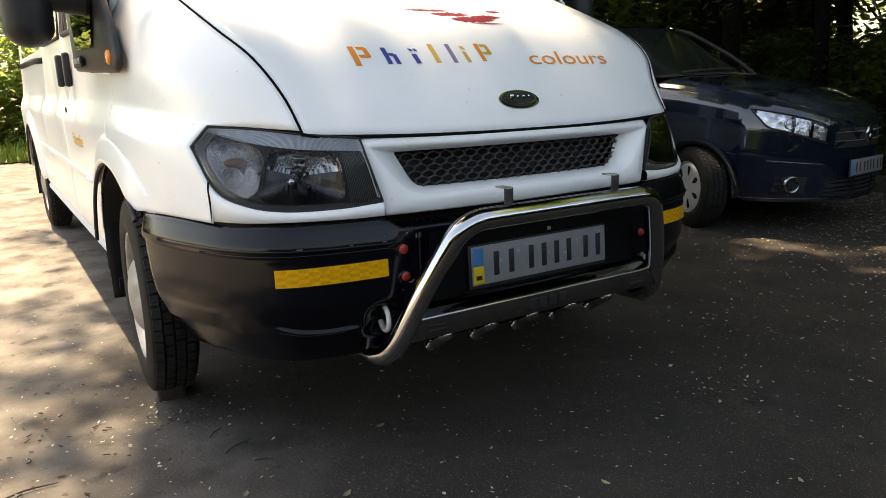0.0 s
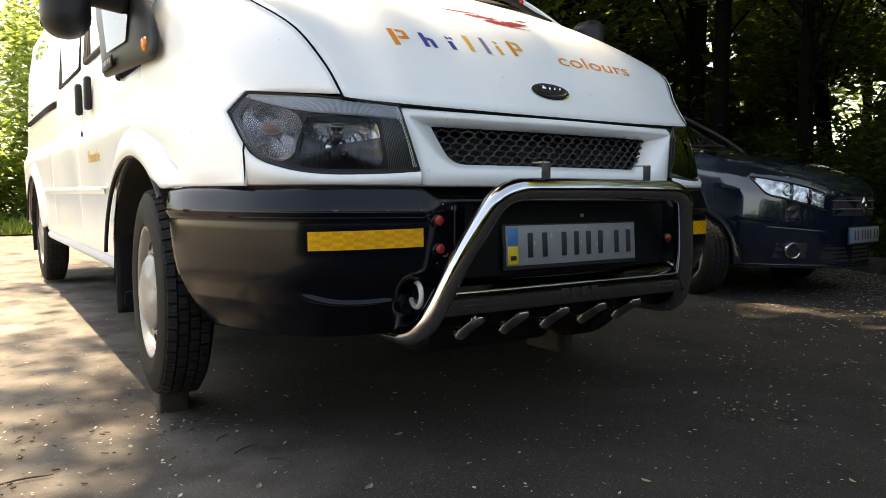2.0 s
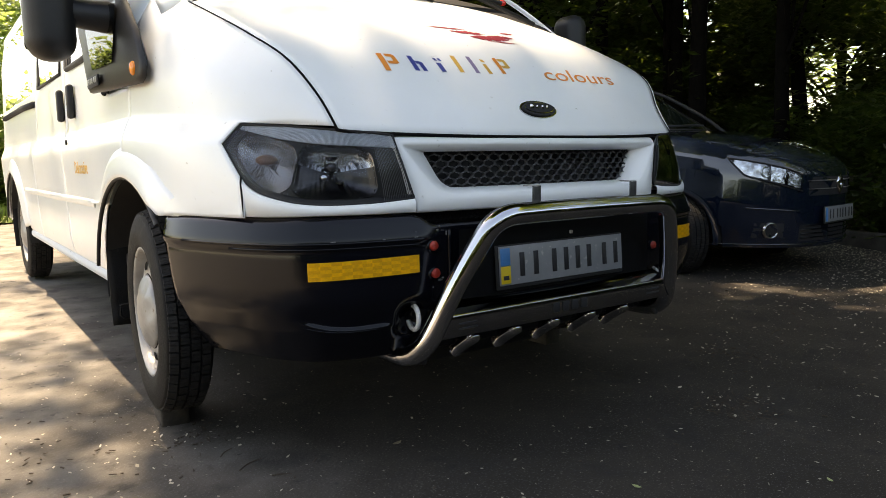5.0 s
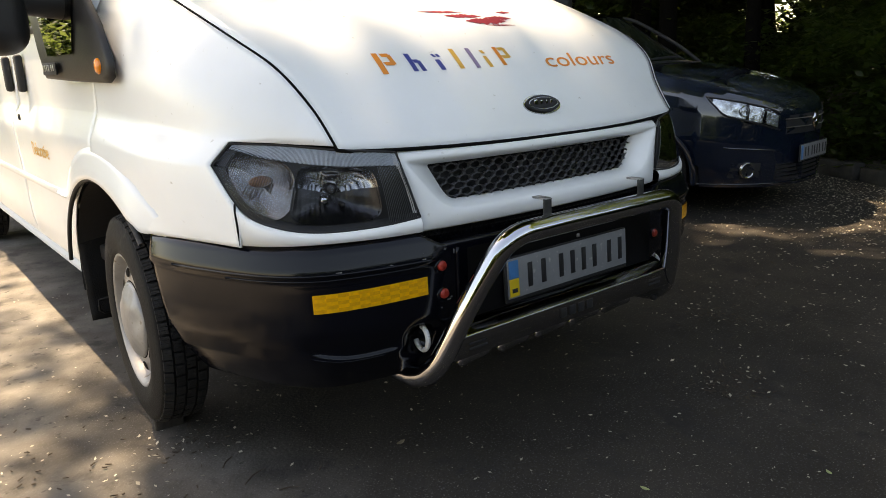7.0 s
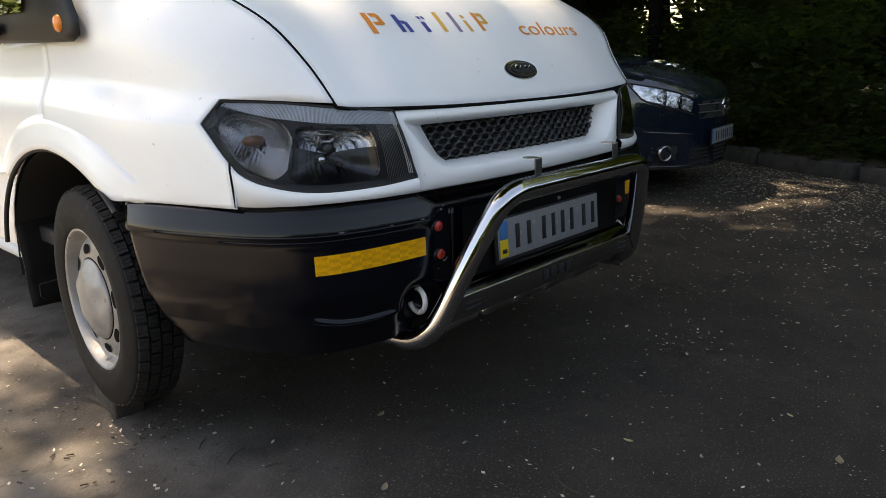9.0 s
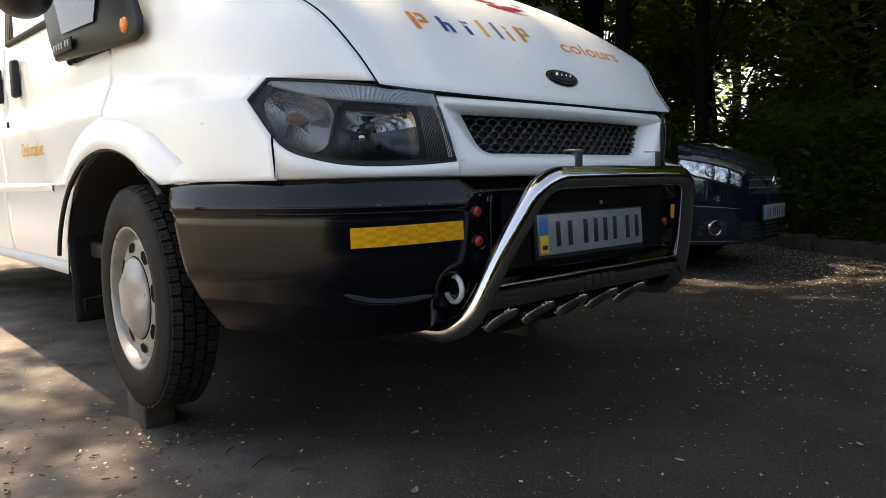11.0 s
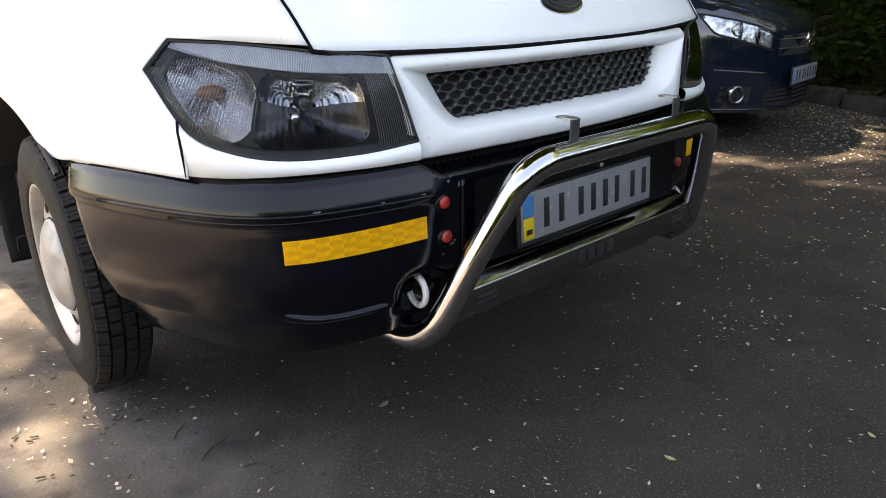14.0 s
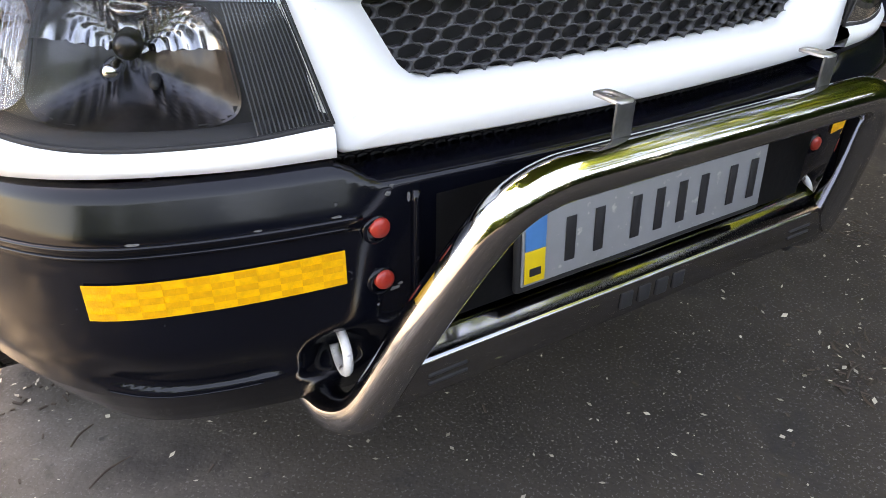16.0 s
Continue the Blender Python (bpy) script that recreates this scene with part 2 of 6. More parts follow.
def add_stains(m):
    """Old damp and oily patches with soft edges, and paler worn ones."""
    n, l = m.node_tree.nodes, m.node_tree.links
    p = n["Principled BSDF"]
    src = p.inputs["Base Color"].links[0].from_socket
    tc = n.new("ShaderNodeTexCoord")
    for scale, lo, hi, col in ((3.2, 0.56, 0.68, (0.028, 0.026, 0.024)), (7.0, 0.63, 0.72, (0.022, 0.021, 0.020)), (26.0, 0.64, 0.72, (0.030, 0.028, 0.026))):
        nz, rp, mx = n.new("ShaderNodeTexNoise"), n.new("ShaderNodeMapRange"), n.new("ShaderNodeMix")
        nz.inputs["Scale"].default_value, nz.inputs["Detail"].default_value = scale, 7
        rp.inputs[1].default_value, rp.inputs[2].default_value, rp.inputs[4].default_value = lo, hi, 0.6
        mx.data_type = "RGBA"
        l.new(tc.outputs["Object"], nz.inputs["Vector"])
        l.new(nz.outputs["Fac"], rp.inputs[0])
        l.new(rp.outputs[0], mx.inputs["Factor"])
        l.new(src, mx.inputs[6])
        mx.inputs[7].default_value = (*col, 1)
        src = mx.outputs[2]
    l.new(src, p.inputs["Base Color"])


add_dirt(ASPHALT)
add_stains(ASPHALT)

# ---- mesh helpers ----
def part(name, bm, material, parent=None, label="", smooth=True):
    """One mesh object from a bmesh, under a thing or a part."""
    me = bpy.data.meshes.new(name)
    if smooth:
        for f in bm.faces:
            f.smooth = True
    bm.to_mesh(me)
    bm.free()
    for m in material if isinstance(material, (list, tuple)) else (material,):
        me.materials.append(m)
    ob = new(name, me)
    if parent is not None:
        ob.parent = parent
    if label:
        tagged(ob, label)
    return ob


def auto(ob, angle=35):
    """Sharp edges where faces meet at more than this angle."""
    me = ob.data
    bm = bmesh.new()
    bm.from_mesh(me)
    lim = radians(angle)
    for e in bm.edges:
        if len(e.link_faces) == 2 and e.calc_face_angle(0) > lim:
            e.smooth = False
    bm.to_mesh(me)
    bm.free()
    return ob


def thick(ob, d, offset=-1.0):
    s = ob.modifiers.new("thickness", "SOLIDIFY")
    s.thickness, s.offset = d, offset
    return ob


def spline(pts, n):
    """n points evenly set along a smooth curve through pts."""
    p = np.array(pts, float)
    if len(p) == 2:
        return p[0] + (p[1] - p[0]) * np.linspace(0, 1, n)[:, None]
    q = np.vstack([2 * p[0] - p[1], p, 2 * p[-1] - p[-2]])
    dense = []
    for i in range(1, len(q) - 2):
        for t in np.linspace(0, 1, 16, endpoint=False):
            a, b, c, d = q[i - 1], q[i], q[i + 1], q[i + 2]
            dense.append(0.5 * (2 * b + (c - a) * t + (2 * a - 5 * b + 4 * c - d) * t * t + (3 * b - a - 3 * c + d) * t ** 3))
    dense.append(p[-1])
    dense = np.array(dense)
    s = np.r_[0, np.cumsum(np.linalg.norm(np.diff(dense, axis=0), axis=1))]
    return np.stack([np.interp(np.linspace(0, s[-1], n), s, dense[:, k]) for k in range(dense.shape[1])], 1)


def grid(rows, bm=None, close_u=False, close_v=False, flip=False):
    """A sheet through rows of points."""
    bm = bm or bmesh.new()
    vs = [[bm.verts.new(tuple(map(float, p))) for p in r] for r in rows]
    a, b = len(vs), len(vs[0])
    for i in range(a if close_u else a - 1):
        for j in range(b if close_v else b - 1):
            f = [vs[i][j], vs[(i + 1) % a][j], vs[(i + 1) % a][(j + 1) % b], vs[i][(j + 1) % b]]
            if len({v.co.to_tuple(5) for v in f}) < 3:
                continue
            try:
                bm.faces.new(f[::-1] if flip else f)
            except ValueError:
                pass
    return bm


def tube(pts, r, n=14, bm=None, smooth_n=0, caps=True):
    """A round bar along points; r is a number or one for each point."""
    bm = bm or bmesh.new()
    p = spline(pts, smooth_n) if smooth_n else np.array(pts, float)
    rr = np.interp(np.linspace(0, 1, len(p)), np.linspace(0, 1, len(r)), r) if isinstance(r, (list, tuple)) else [r] * len(p)
    up, rings = None, []
    for i in range(len(p)):
        d = p[min(i + 1, len(p) - 1)] - p[max(i - 1, 0)]
        d = d / (np.linalg.norm(d) + 1e-9)
        if up is None:
            up = np.cross(d, (0.3, 0.2, 1.0))
        up = up - d * (up @ d)
        up = up / (np.linalg.norm(up) + 1e-9)
        side = np.cross(d, up)
        rings.append([p[i] + rr[i] * (math.cos(a) * up + math.sin(a) * side) for a in np.linspace(0, 2 * math.pi, n, endpoint=False)])
    k = len(bm.verts)
    grid(rings, bm, close_v=True)
    if caps:
        bm.verts.ensure_lookup_table()
        for s in (k, k + (len(rings) - 1) * n):
            try:
                bm.faces.new([bm.verts[s + j] for j in range(n)])
            except ValueError:
                pass
    return bm


def box(cx, cy, cz, sx, sy, sz, bevel=0.0, bm=None, m=None, seg=2):
    """A block with rounded edges."""
    b = bmesh.new()
    bmesh.ops.create_cube(b, size=1, matrix=Matrix.Diagonal((sx, sy, sz, 1)))
    if bevel:
        bmesh.ops.bevel(b, geom=b.edges[:], offset=bevel, segments=seg, affect="EDGES", profile=0.5)
    bmesh.ops.transform(b, matrix=(m or Matrix()) @ Matrix.Translation((cx, cy, cz)), verts=b.verts)
    if bm is None:
        return b
    me = bpy.data.meshes.new("tmp")
    b.to_mesh(me)
    b.free()
    bm.from_mesh(me)
    bpy.data.meshes.remove(me)
    return bm


def revolve(profile, n=40, axis="x", bm=None, m=None):
    """A turned shape: profile rows of (along the axis, radius)."""
    bm = bm or bmesh.new()
    rows = []
    for a, r in profile:
        ring = []
        for t in np.linspace(0, 2 * math.pi, n, endpoint=False):
            c, s = r * math.cos(t), r * math.sin(t)
            v = Vector((a, c, s)) if axis == "x" else Vector((c, a, s)) if axis == "y" else Vector((c, s, a))
            ring.append(m @ v if m else v)
        rows.append(ring)
    return grid(rows, bm, close_v=True)


def empty(name, label, category, m=None, group=""):
    ob = tagged(new(name), label, category, group)
    if m is not None:
        ob.matrix_world = m
    return ob


def flip_x(bm):
    """The mirror image across x = 0."""
    for v in bm.verts:
        v.co.x = -v.co.x
    bmesh.ops.reverse_faces(bm, faces=bm.faces[:])
    return bm

# ---- ground ----
def ground_z(x, y):
    """The yard is level in front and climbs very gently behind the van."""
    t = max(0.0, y - 0.6)
    rise = 0.024 * (t - 0.4 * (1 - math.exp(-t / 0.4)))
    return min(rise, 0.12 + 0.006 * t) + 0.006 * noise.noise((x * 0.8, y * 0.8, 0)) * min(1, abs(x) / 2 + 0.3)


def make_ground():
    def steps(lo, hi, fine_lo, fine_hi, d):
        a = list(np.arange(fine_lo, fine_hi, d))
        left, right, s = [], [], d
        x = fine_lo
        while x > lo:
            s *= 1.35
            x -= s
            left.append(x)
        x, s = a[-1], d
        while x < hi:
            s *= 1.35
            x += s
            right.append(x)
        return left[::-1] + a + right
    xs, ys = steps(-1500, 1500, -4, 6, 0.14), steps(-1500, 1500, -3, 7, 0.14)
    rows = [[(x, y, ground_z(x, y) + 0.004 * noise.noise((x * 5, y * 5, 3))) for x in xs] for y in ys]
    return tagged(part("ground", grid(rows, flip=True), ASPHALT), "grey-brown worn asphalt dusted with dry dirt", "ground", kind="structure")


make_ground()


def kerb_x(y):
    return 5.0 + 0.36 * y


def make_kerb():
    """Concrete kerb stones in a row beside the bank."""
    root = tagged(new("kerb"), "weathered grey concrete kerb stones in shade", "kerb", kind="structure")
    me = None
    for i, y in enumerate(np.arange(-6.0, 9.0, 1.0)):
        b = box(0, 0, 0, 0.15, 0.99, 0.34, 0.018)
        ob = part("kerb_stone", b, CONCRETE, root)
        ob.matrix_world = pose(kerb_x(y) + 0.08, y, ground_z(kerb_x(y), y) - 0.03 + random.uniform(-0.012, 0.012), 0, random.uniform(-2, 2), -19.8)
    return root


make_kerb()


def make_bank():
    """Soil rising behind the kerb."""
    rows = []
    for y in np.arange(-8, 14, 0.4):
        k = kerb_x(y) + 0.16
        rows.append([(k + d, y, ground_z(k, y) + 0.13 + 0.30 * (1 - math.exp(-d / 2.5)) + 0.05 * noise.noise((d * 2, y * 2, 1))) for d in np.arange(0, 9, 0.4)])
    return tagged(part("bank", grid(rows), SOIL), "dark soil bank strewn with dead leaves", "bank", kind="structure")


make_bank()


def make_grass():
    """Turf and blades along the far side of the yard."""
    rows = [[(x, y, ground_z(x, y) + 0.02 + 0.05 * max(0, noise.noise((x, y, 2)))) for x in np.arange(-26, 3, 0.5)] for y in np.arange(9.8, 16, 0.5)]
    tagged(part("turf", grid(rows, flip=True), TURF), "sunlit yellow-green turf strip", "grass", kind="structure")
    bm = bmesh.new()
    rng = random.Random(4)
    for _ in range(9000):
        x, y = rng.uniform(-12, 2), 9.75 + 5 * rng.random() ** 1.6
        z = ground_z(x, y) + 0.02
        h, w, a = rng.uniform(0.06, 0.22), rng.uniform(0.012, 0.03), rng.uniform(0, 6.3)
        dx, dy = math.cos(a) * w, math.sin(a) * w
        lx, ly = rng.uniform(-0.08, 0.08), rng.uniform(-0.08, 0.08)
        bm.faces.new([bm.verts.new(p) for p in ((x - dx, y - dy, z), (x + dx, y + dy, z), (x + lx, y + ly, z + h))])
    tagged(part("grass", bm, GRASS), "short sunlit yellow-green grass", "grass", kind="stuff")


make_grass()

import functools

# ---- the white van ----
VAN = pose(0.006, 0.004, -0.004, 0, 0, 1.3)
van = empty("van", "white panel van with black bumper, chrome bar and worn stickers", "van", VAN)


def vec(*a):
    return np.array(a, float)


# The bonnet: a centre line, a side line, and a full curve between them.
HOOD_MID = spline([(0.085, 1.014), (0.137, 1.095), (0.25, 1.238), (0.37, 1.345), (0.55, 1.447), (0.86, 1.565)], 41)
HOOD_SIDE = spline([(0.688, 0.160, 1.030), (0.705, 0.235, 1.125), (0.752, 0.315, 1.225), (0.80, 0.45, 1.305),
                    (0.822, 0.62, 1.375), (0.835, 0.86, 1.462)], 41)


def hood_at(x, v):
    """The bonnet's point at the width x and the way v (0 front, 1 back) up it."""
    m = [np.interp(v, np.linspace(0, 1, 41), HOOD_MID[:, k]) for k in (0, 1)]
    s = [np.interp(v, np.linspace(0, 1, 41), HOOD_SIDE[:, k]) for k in (0, 1, 2)]
    u = abs(x) / s[0]
    return vec(x, m[0] + (s[1] - m[0]) * u ** 2.3, m[1] + (s[2] - m[1]) * u ** 2.6)


def hood_normal(x, v):
    a, b = hood_at(x + 0.004, v) - hood_at(x - 0.004, v), hood_at(x, min(1, v + 0.01)) - hood_at(x, max(0, v - 0.01))
    n = np.cross(a, b)
    return n / np.linalg.norm(n)


@functools.lru_cache(maxsize=None)
def hood_v(x, z):
    """The way up the bonnet at which it reaches the height z."""
    vs = np.linspace(0, 0.8, 61)
    return float(np.interp(z, [hood_at(x, v)[2] for v in vs], vs))


def make_hood():
    rows = []
    for v in np.linspace(0, 1, 37):
        w = np.interp(v, np.linspace(0, 1, 41), HOOD_SIDE[:, 0]) - 0.003
        row = [hood_at(w * u, v) for u in np.linspace(-1, 1, 61)]
        rows.append(row)
    lip = [p + vec(0, 0.012, -0.012) for p in rows[0]]
    lip2 = [p + vec(0, 0.04, -0.012) for p in rows[0]]
    hood = part("bonnet", grid([lip2, lip] + rows, flip=True), WHITE, van, "white painted bonnet with sun dapples and faded stickers")
    thick(hood, 0.004)
    return hood


hood = make_hood()


def sticker(name, pts, material, label=""):
    """A film lying on the bonnet; pts are rows of (x, z) from its left edge to its right."""
    rows = []
    for a, b in pts:
        row = []
        for t in np.linspace(0, 1, 5):
            x, z = a[0] + (b[0] - a[0]) * t, a[1] + (b[1] - a[1]) * t
            v = hood_v(x, z)
            row.append(hood_at(x, v) + hood_normal(x, v) * 0.0012)
        rows.append(row)
    return part(name, grid(rows), material, hood, label)


def bar(name, x, z, w, h, lean, material, label=""):
    """An upright bar of film, its foot at x, z."""
    n = 4
    return sticker(name, [((x + lean * i / n, z + h * i / n), (x + w + lean * i / n, z + h * i / n)) for i in range(n + 1)], material, label)


def letters(body, size):
    """Flat lettering as a mesh, in the plane of x and y."""
    cu = bpy.data.curves.new("lettering", "FONT")
    cu.body, cu.size, cu.extrude, cu.resolution_u = body, size, 0.0005, 4
    ob = bpy.data.objects.new("lettering", cu)
    scene.collection.objects.link(ob)
    me = bpy.data.meshes.new_from_object(ob.evaluated_get(bpy.context.evaluated_depsgraph_get()))
    bpy.data.objects.remove(ob)
    bm = bmesh.new()
    bm.from_mesh(me)
    return bm


def make_stickers():
    # a row of letter-sized plain shapes, two lines of colour
    L = -0.006
    spec = ((-0.484, 1.200, 0.017, 0.054, ORANGE), (-0.462, 1.222, 0.026, 0.009, ORANGE), (-0.462, 1.244, 0.026, 0.009, ORANGE), (-0.444, 1.224, 0.014, 0.026, ORANGE),
            (-0.388, 1.204, 0.015, 0.047, BLUE), (-0.373, 1.226, 0.018, 0.009, BLUE), (-0.361, 1.204, 0.014, 0.028, BLUE),
            (-0.298, 1.205, 0.016, 0.028, BLUE), (-0.303, 1.240, 0.010, 0.008, BLUE), (-0.288, 1.240, 0.010, 0.008, BLUE),
            (-0.232, 1.206, 0.016, 0.055, OCHRE), (-0.172, 1.206, 0.015, 0.056, MAUVE),
            (-0.122, 1.207, 0.014, 0.032, OCHRE), (-0.124, 1.246, 0.014, 0.009, OCHRE),
            (-0.066, 1.210, 0.015, 0.054, ORANGE), (-0.050, 1.230, 0.026, 0.009, OCHRE), (-0.050, 1.253, 0.026, 0.009, OCHRE), (-0.032, 1.232, 0.014, 0.028, OCHRE))
    for x, z, w, h, m in spec:
        bar("sticker_bar", x, z, w, h, L, m)
    bm = letters("colours", 0.09)
    xs = [v.co.x for v in bm.verts]
    for v in bm.verts:
        x, z = 0.118 + (v.co.x - min(xs)) / (max(xs) - min(xs)) * 0.360, 1.200 + v.co.y * 0.66
        w = hood_v(round(x, 4), round(z, 4))
        v.co = Vector(hood_at(x, w) + hood_normal(x, w) * (0.0010 + 0.0006 * (v.co.z > 0)))
    part("sticker_lettering", bm, ORANGE, hood, "thin orange lettering", smooth=False)
    # torn remains of an older sticker higher up
    rng = random.Random(3)
    for x0, x1, z, h, m in ((-0.235, -0.06, 1.372, 0.005, CRIMSON), (-0.15, 0.00, 1.360, 0.010, CRIMSON),
                            (-0.085, 0.085, 1.344, 0.018, CRIMSON), (0.00, 0.12, 1.354, 0.012, CRIMSON),
                            (0.08, 0.145, 1.374, 0.006, CRIMSON), (-0.02, 0.11, 1.331, 0.004, CRIMSON)):
        rows = []
        n = 22
        for i in range(n + 1):
            x = x0 + (x1 - x0) * i / n
            e = math.sin(math.pi * (i + 0.4) / (n + 0.8))
            rows.append(((x, z - h * e * rng.uniform(0.3, 0.75)), (x, z + h * e * rng.uniform(0.3, 0.75))))
        sticker("torn_sticker", rows, m)
    # oval badge, plain
    for k, (a, b, d, m) in enumerate(((0.076, 0.034, 0.004, CHROME), (0.069, 0.028, 0.009, DARK), (0.060, 0.021, 0.0105, CHROME), (0.057, 0.0185, 0.012, DARK))):
        bm = bmesh.new()
        rim = []
        for t in np.linspace(0, 2 * math.pi, 48, endpoint=False):
            x, z = a * math.cos(t), 1.094 + b * math.sin(t) * 0.80
            v = hood_v(x, z)
            rim.append(hood_at(x, v) + hood_normal(0, hood_v(0, 1.094)) * d)
        base = [p - hood_normal(0, hood_v(0, 1.094)) * (d + 0.004) for p in rim]
        grid([base, rim], bm, close_v=True)
        bm.faces.new([bm.verts.new(tuple(p)) for p in rim])
        part("badge", bm, m, hood, "oval chrome-rimmed black badge" if k == 0 else "")
    for i, x in enumerate((-0.034, -0.012, 0.010, 0.030)):
        v = hood_v(x, 1.094)
        p = hood_at(x, v) + hood_normal(0, v) * 0.0135
        s = 0.013 if i else 0.019
        part("badge_bar", box(p[0], p[1], p[2], 0.008 if i else 0.016, 0.002, s, 0.0008, m=None), CHROME, hood)


make_stickers()


def hood_gap():
    """Black rubber line round the bonnet's edge."""
    p = [hood_at(HOOD_SIDE[i, 0], i / 40) + vec(0.001, 0.002, -0.0015) for i in range(40, -1, -1)]
    q = [vec(-a[0], a[1], a[2]) for a in p[::-1]]
    front = [hood_at(x, 0) + vec(0, -0.001, -0.005) for x in np.linspace(0.66, -0.66, 30)]
    part("shut_line", tube(p + front + q, 0.0048, 8), GAP, van)


hood_gap()


def both(name, build, material, label="", parent=None, after=None):
    """The same part on the van's two sides."""
    out = []
    for s in (0, 1):
        bm = build()
        ob = part(name, flip_x(bm) if s else bm, material, parent or van, label)
        if after:
            after(ob)
        out.append(ob)
    return out


LAMP_LOW = [(-.505, .083, .845), (-.62, .104, .837), (-.75, .155, .836), (-.835, .215, .852), (-.888, .290, .890), (-.916, .386, 1.000)]
LAMP_TOP = [(-.553, .110, 1.014), (-.62, .134, 1.022), (-.688, .166, 1.029), (-.78, .268, 1.043), (-.874, .366, 1.050)]


LAMP_S = {id(k): spline(k, 61) for k in (LAMP_LOW, LAMP_TOP)}


def lamp_edge(line, t):
    s = LAMP_S[id(line)]
    return vec(*[np.interp(t, np.linspace(0, 1, 61), s[:, k]) for k in range(3)])


def fender_bm():
    f0 = [(-.690, .163, 1.030), (-.78, .265, 1.046), (-.875, .368, 1.056), (-.918, .390, 1.006), (-.906, .335, .93), (-.893, .290, .862), (-.900, .290, .803)]
    f1 = [(-.752, .315, 1.225), (-.858, .395, 1.150), (-.896, .435, 1.060), (-.949, .46, 1.004), (-.953, .46, .95), (-.950, .45, .88), (-.945, .44, .803)]
    f2 = [(-.800, .45, 1.305), (-.910, .52, 1.205), (-.930, .57, 1.071), (-.986, .60, 1.011), (-.992, .61, .96), (-.992, .60, .88), (-.995, .60, .803)]
    f3 = [(-.828, .75, 1.420), (-.943, .76, 1.270), (-.960, .77, 1.086), (-1.006, .78, 1.021), (-1.012, .78, .98), (-1.014, .76, .91), (-1.020, .735, .803)]
    f4 = [(-.845, .95, 1.50), (-.960, .95, 1.315), (-.975, .95, 1.100), (-1.013, .95, 1.029), (-1.018, .95, 1.00), (-1.020, .94, .97), (-1.024, .93, .895)]
    f5 = [(-.860, 1.095, 1.56), (-.966, 1.095, 1.350), (-.983, 1.095, 1.110), (-1.014, 1.095, 1.034), (-1.018, 1.095, 1.01), (-1.020, 1.095, .98), (-1.022, 1.095, .925)]
    rows = [np.concatenate([spline(r[:3], 20)[:-1], np.linspace(r[2], r[3], 6)[:-1], spline(r[3:], 22)]) for r in (f0, f1, f2, f3, f4, f5)]
    # the front edge lies along the lamp, corner by corner
    k = LAMP_S[id(LAMP_TOP)]
    tt = np.linspace(np.interp(0.690, -k[:, 0], np.linspace(0, 1, 61)), 1, 20)[:-1]
    lo = [lamp_edge(LAMP_LOW, t) for t in np.linspace(1, 0.78, 15)]
    rows[0] = np.array([lamp_edge(LAMP_TOP, t) + vec(0, 0, 0.004) for t in tt] + list(np.linspace(lamp_edge(LAMP_TOP, 1) + vec(0, 0, 0.003), lamp_edge(LAMP_LOW, 1) - vec(0.003, 0, 0), 6))[:-1]
                       + [p - vec(0.003, 0, 0.001) for p in lo] + list(np.linspace(lo[-1] - vec(0.003, 0, 0.001), (-.900, .290, .803), 8))[1:])
    s = np.linspace(0, 1, 44)
    at = np.array([0, .17, .36, .56, .82, 1.0])
    g = np.zeros((44, rows[0].shape[0], 3))
    for j in range(g.shape[1]):
        p = np.array([r[j] for r in rows])
        free = spline(p, 44)
        at = np.r_[0, np.cumsum(np.linalg.norm(np.diff(p, axis=0), axis=1))]
        at /= at[-1]
        w = np.array([6, 1, 1, 1, 1, 6.0])
        for c in range(3):
            fair = np.polyval(np.polyfit(at, p[:, c], 3, w=w), s)
            fair += (p[0, c] - fair[0]) * (1 - s) ** 6 + (p[-1, c] - fair[-1]) * s ** 6
            keep = max(math.exp(-(j / 3) ** 2), math.exp(-((g.shape[1] - 1 - j) / 3) ** 2))
            g[:, j, c] = fair + (free[:, c] - fair) * keep
    for i in range(44):   # the upper edge runs along the bonnet's
        y = g[i, 0, 1]
        if y <= 0.86:
            d = vec(-np.interp(y, HOOD_SIDE[:, 1], HOOD_SIDE[:, 0]) - 0.004, y, np.interp(y, HOOD_SIDE[:, 1], HOOD_SIDE[:, 2]) - 0.002) - g[i, 0]
            for j in range(14):
                g[i, j] += d * math.exp(-(j / 5) ** 2)
    return grid(list(g))


both("front_wing", fender_bm, WHITE, "white front wing with a soft shoulder crease", after=lambda o: thick(o, 0.004, 1))

SIDE_Z = (0.46, 0.52, 0.60, 0.85, 0.98, 1.02, 1.034, 1.110, 1.13, 1.35, 1.75, 2.00, 2.10)
SIDE_X = (0.96, 0.99, 1.003, 1.012, 1.018, 1.018, 1.014, 0.984, 0.981, 0.974, 0.957, 0.915, 0.83)
AXLE_F, AXLE_R, HUB_Z = 1.0, 4.75, 0.452


def side_x(z):
    return float(np.interp(z, SIDE_Z, SIDE_X))


def arch_z(y, axle):
    """The height of the wheel opening's edge, or none outside of it."""
    c, a, b = axle + 0.07, 0.57, 0.462
    t = (y - c) / a
    return HUB_Z + b * math.sqrt(1 - t * t) if abs(t) < 1 else 0.0


SIDE_ROWS = np.unique(np.r_[np.linspace(0.50, 1.42, 34), [0.98, 1.02, 1.034, 1.110, 1.13]])


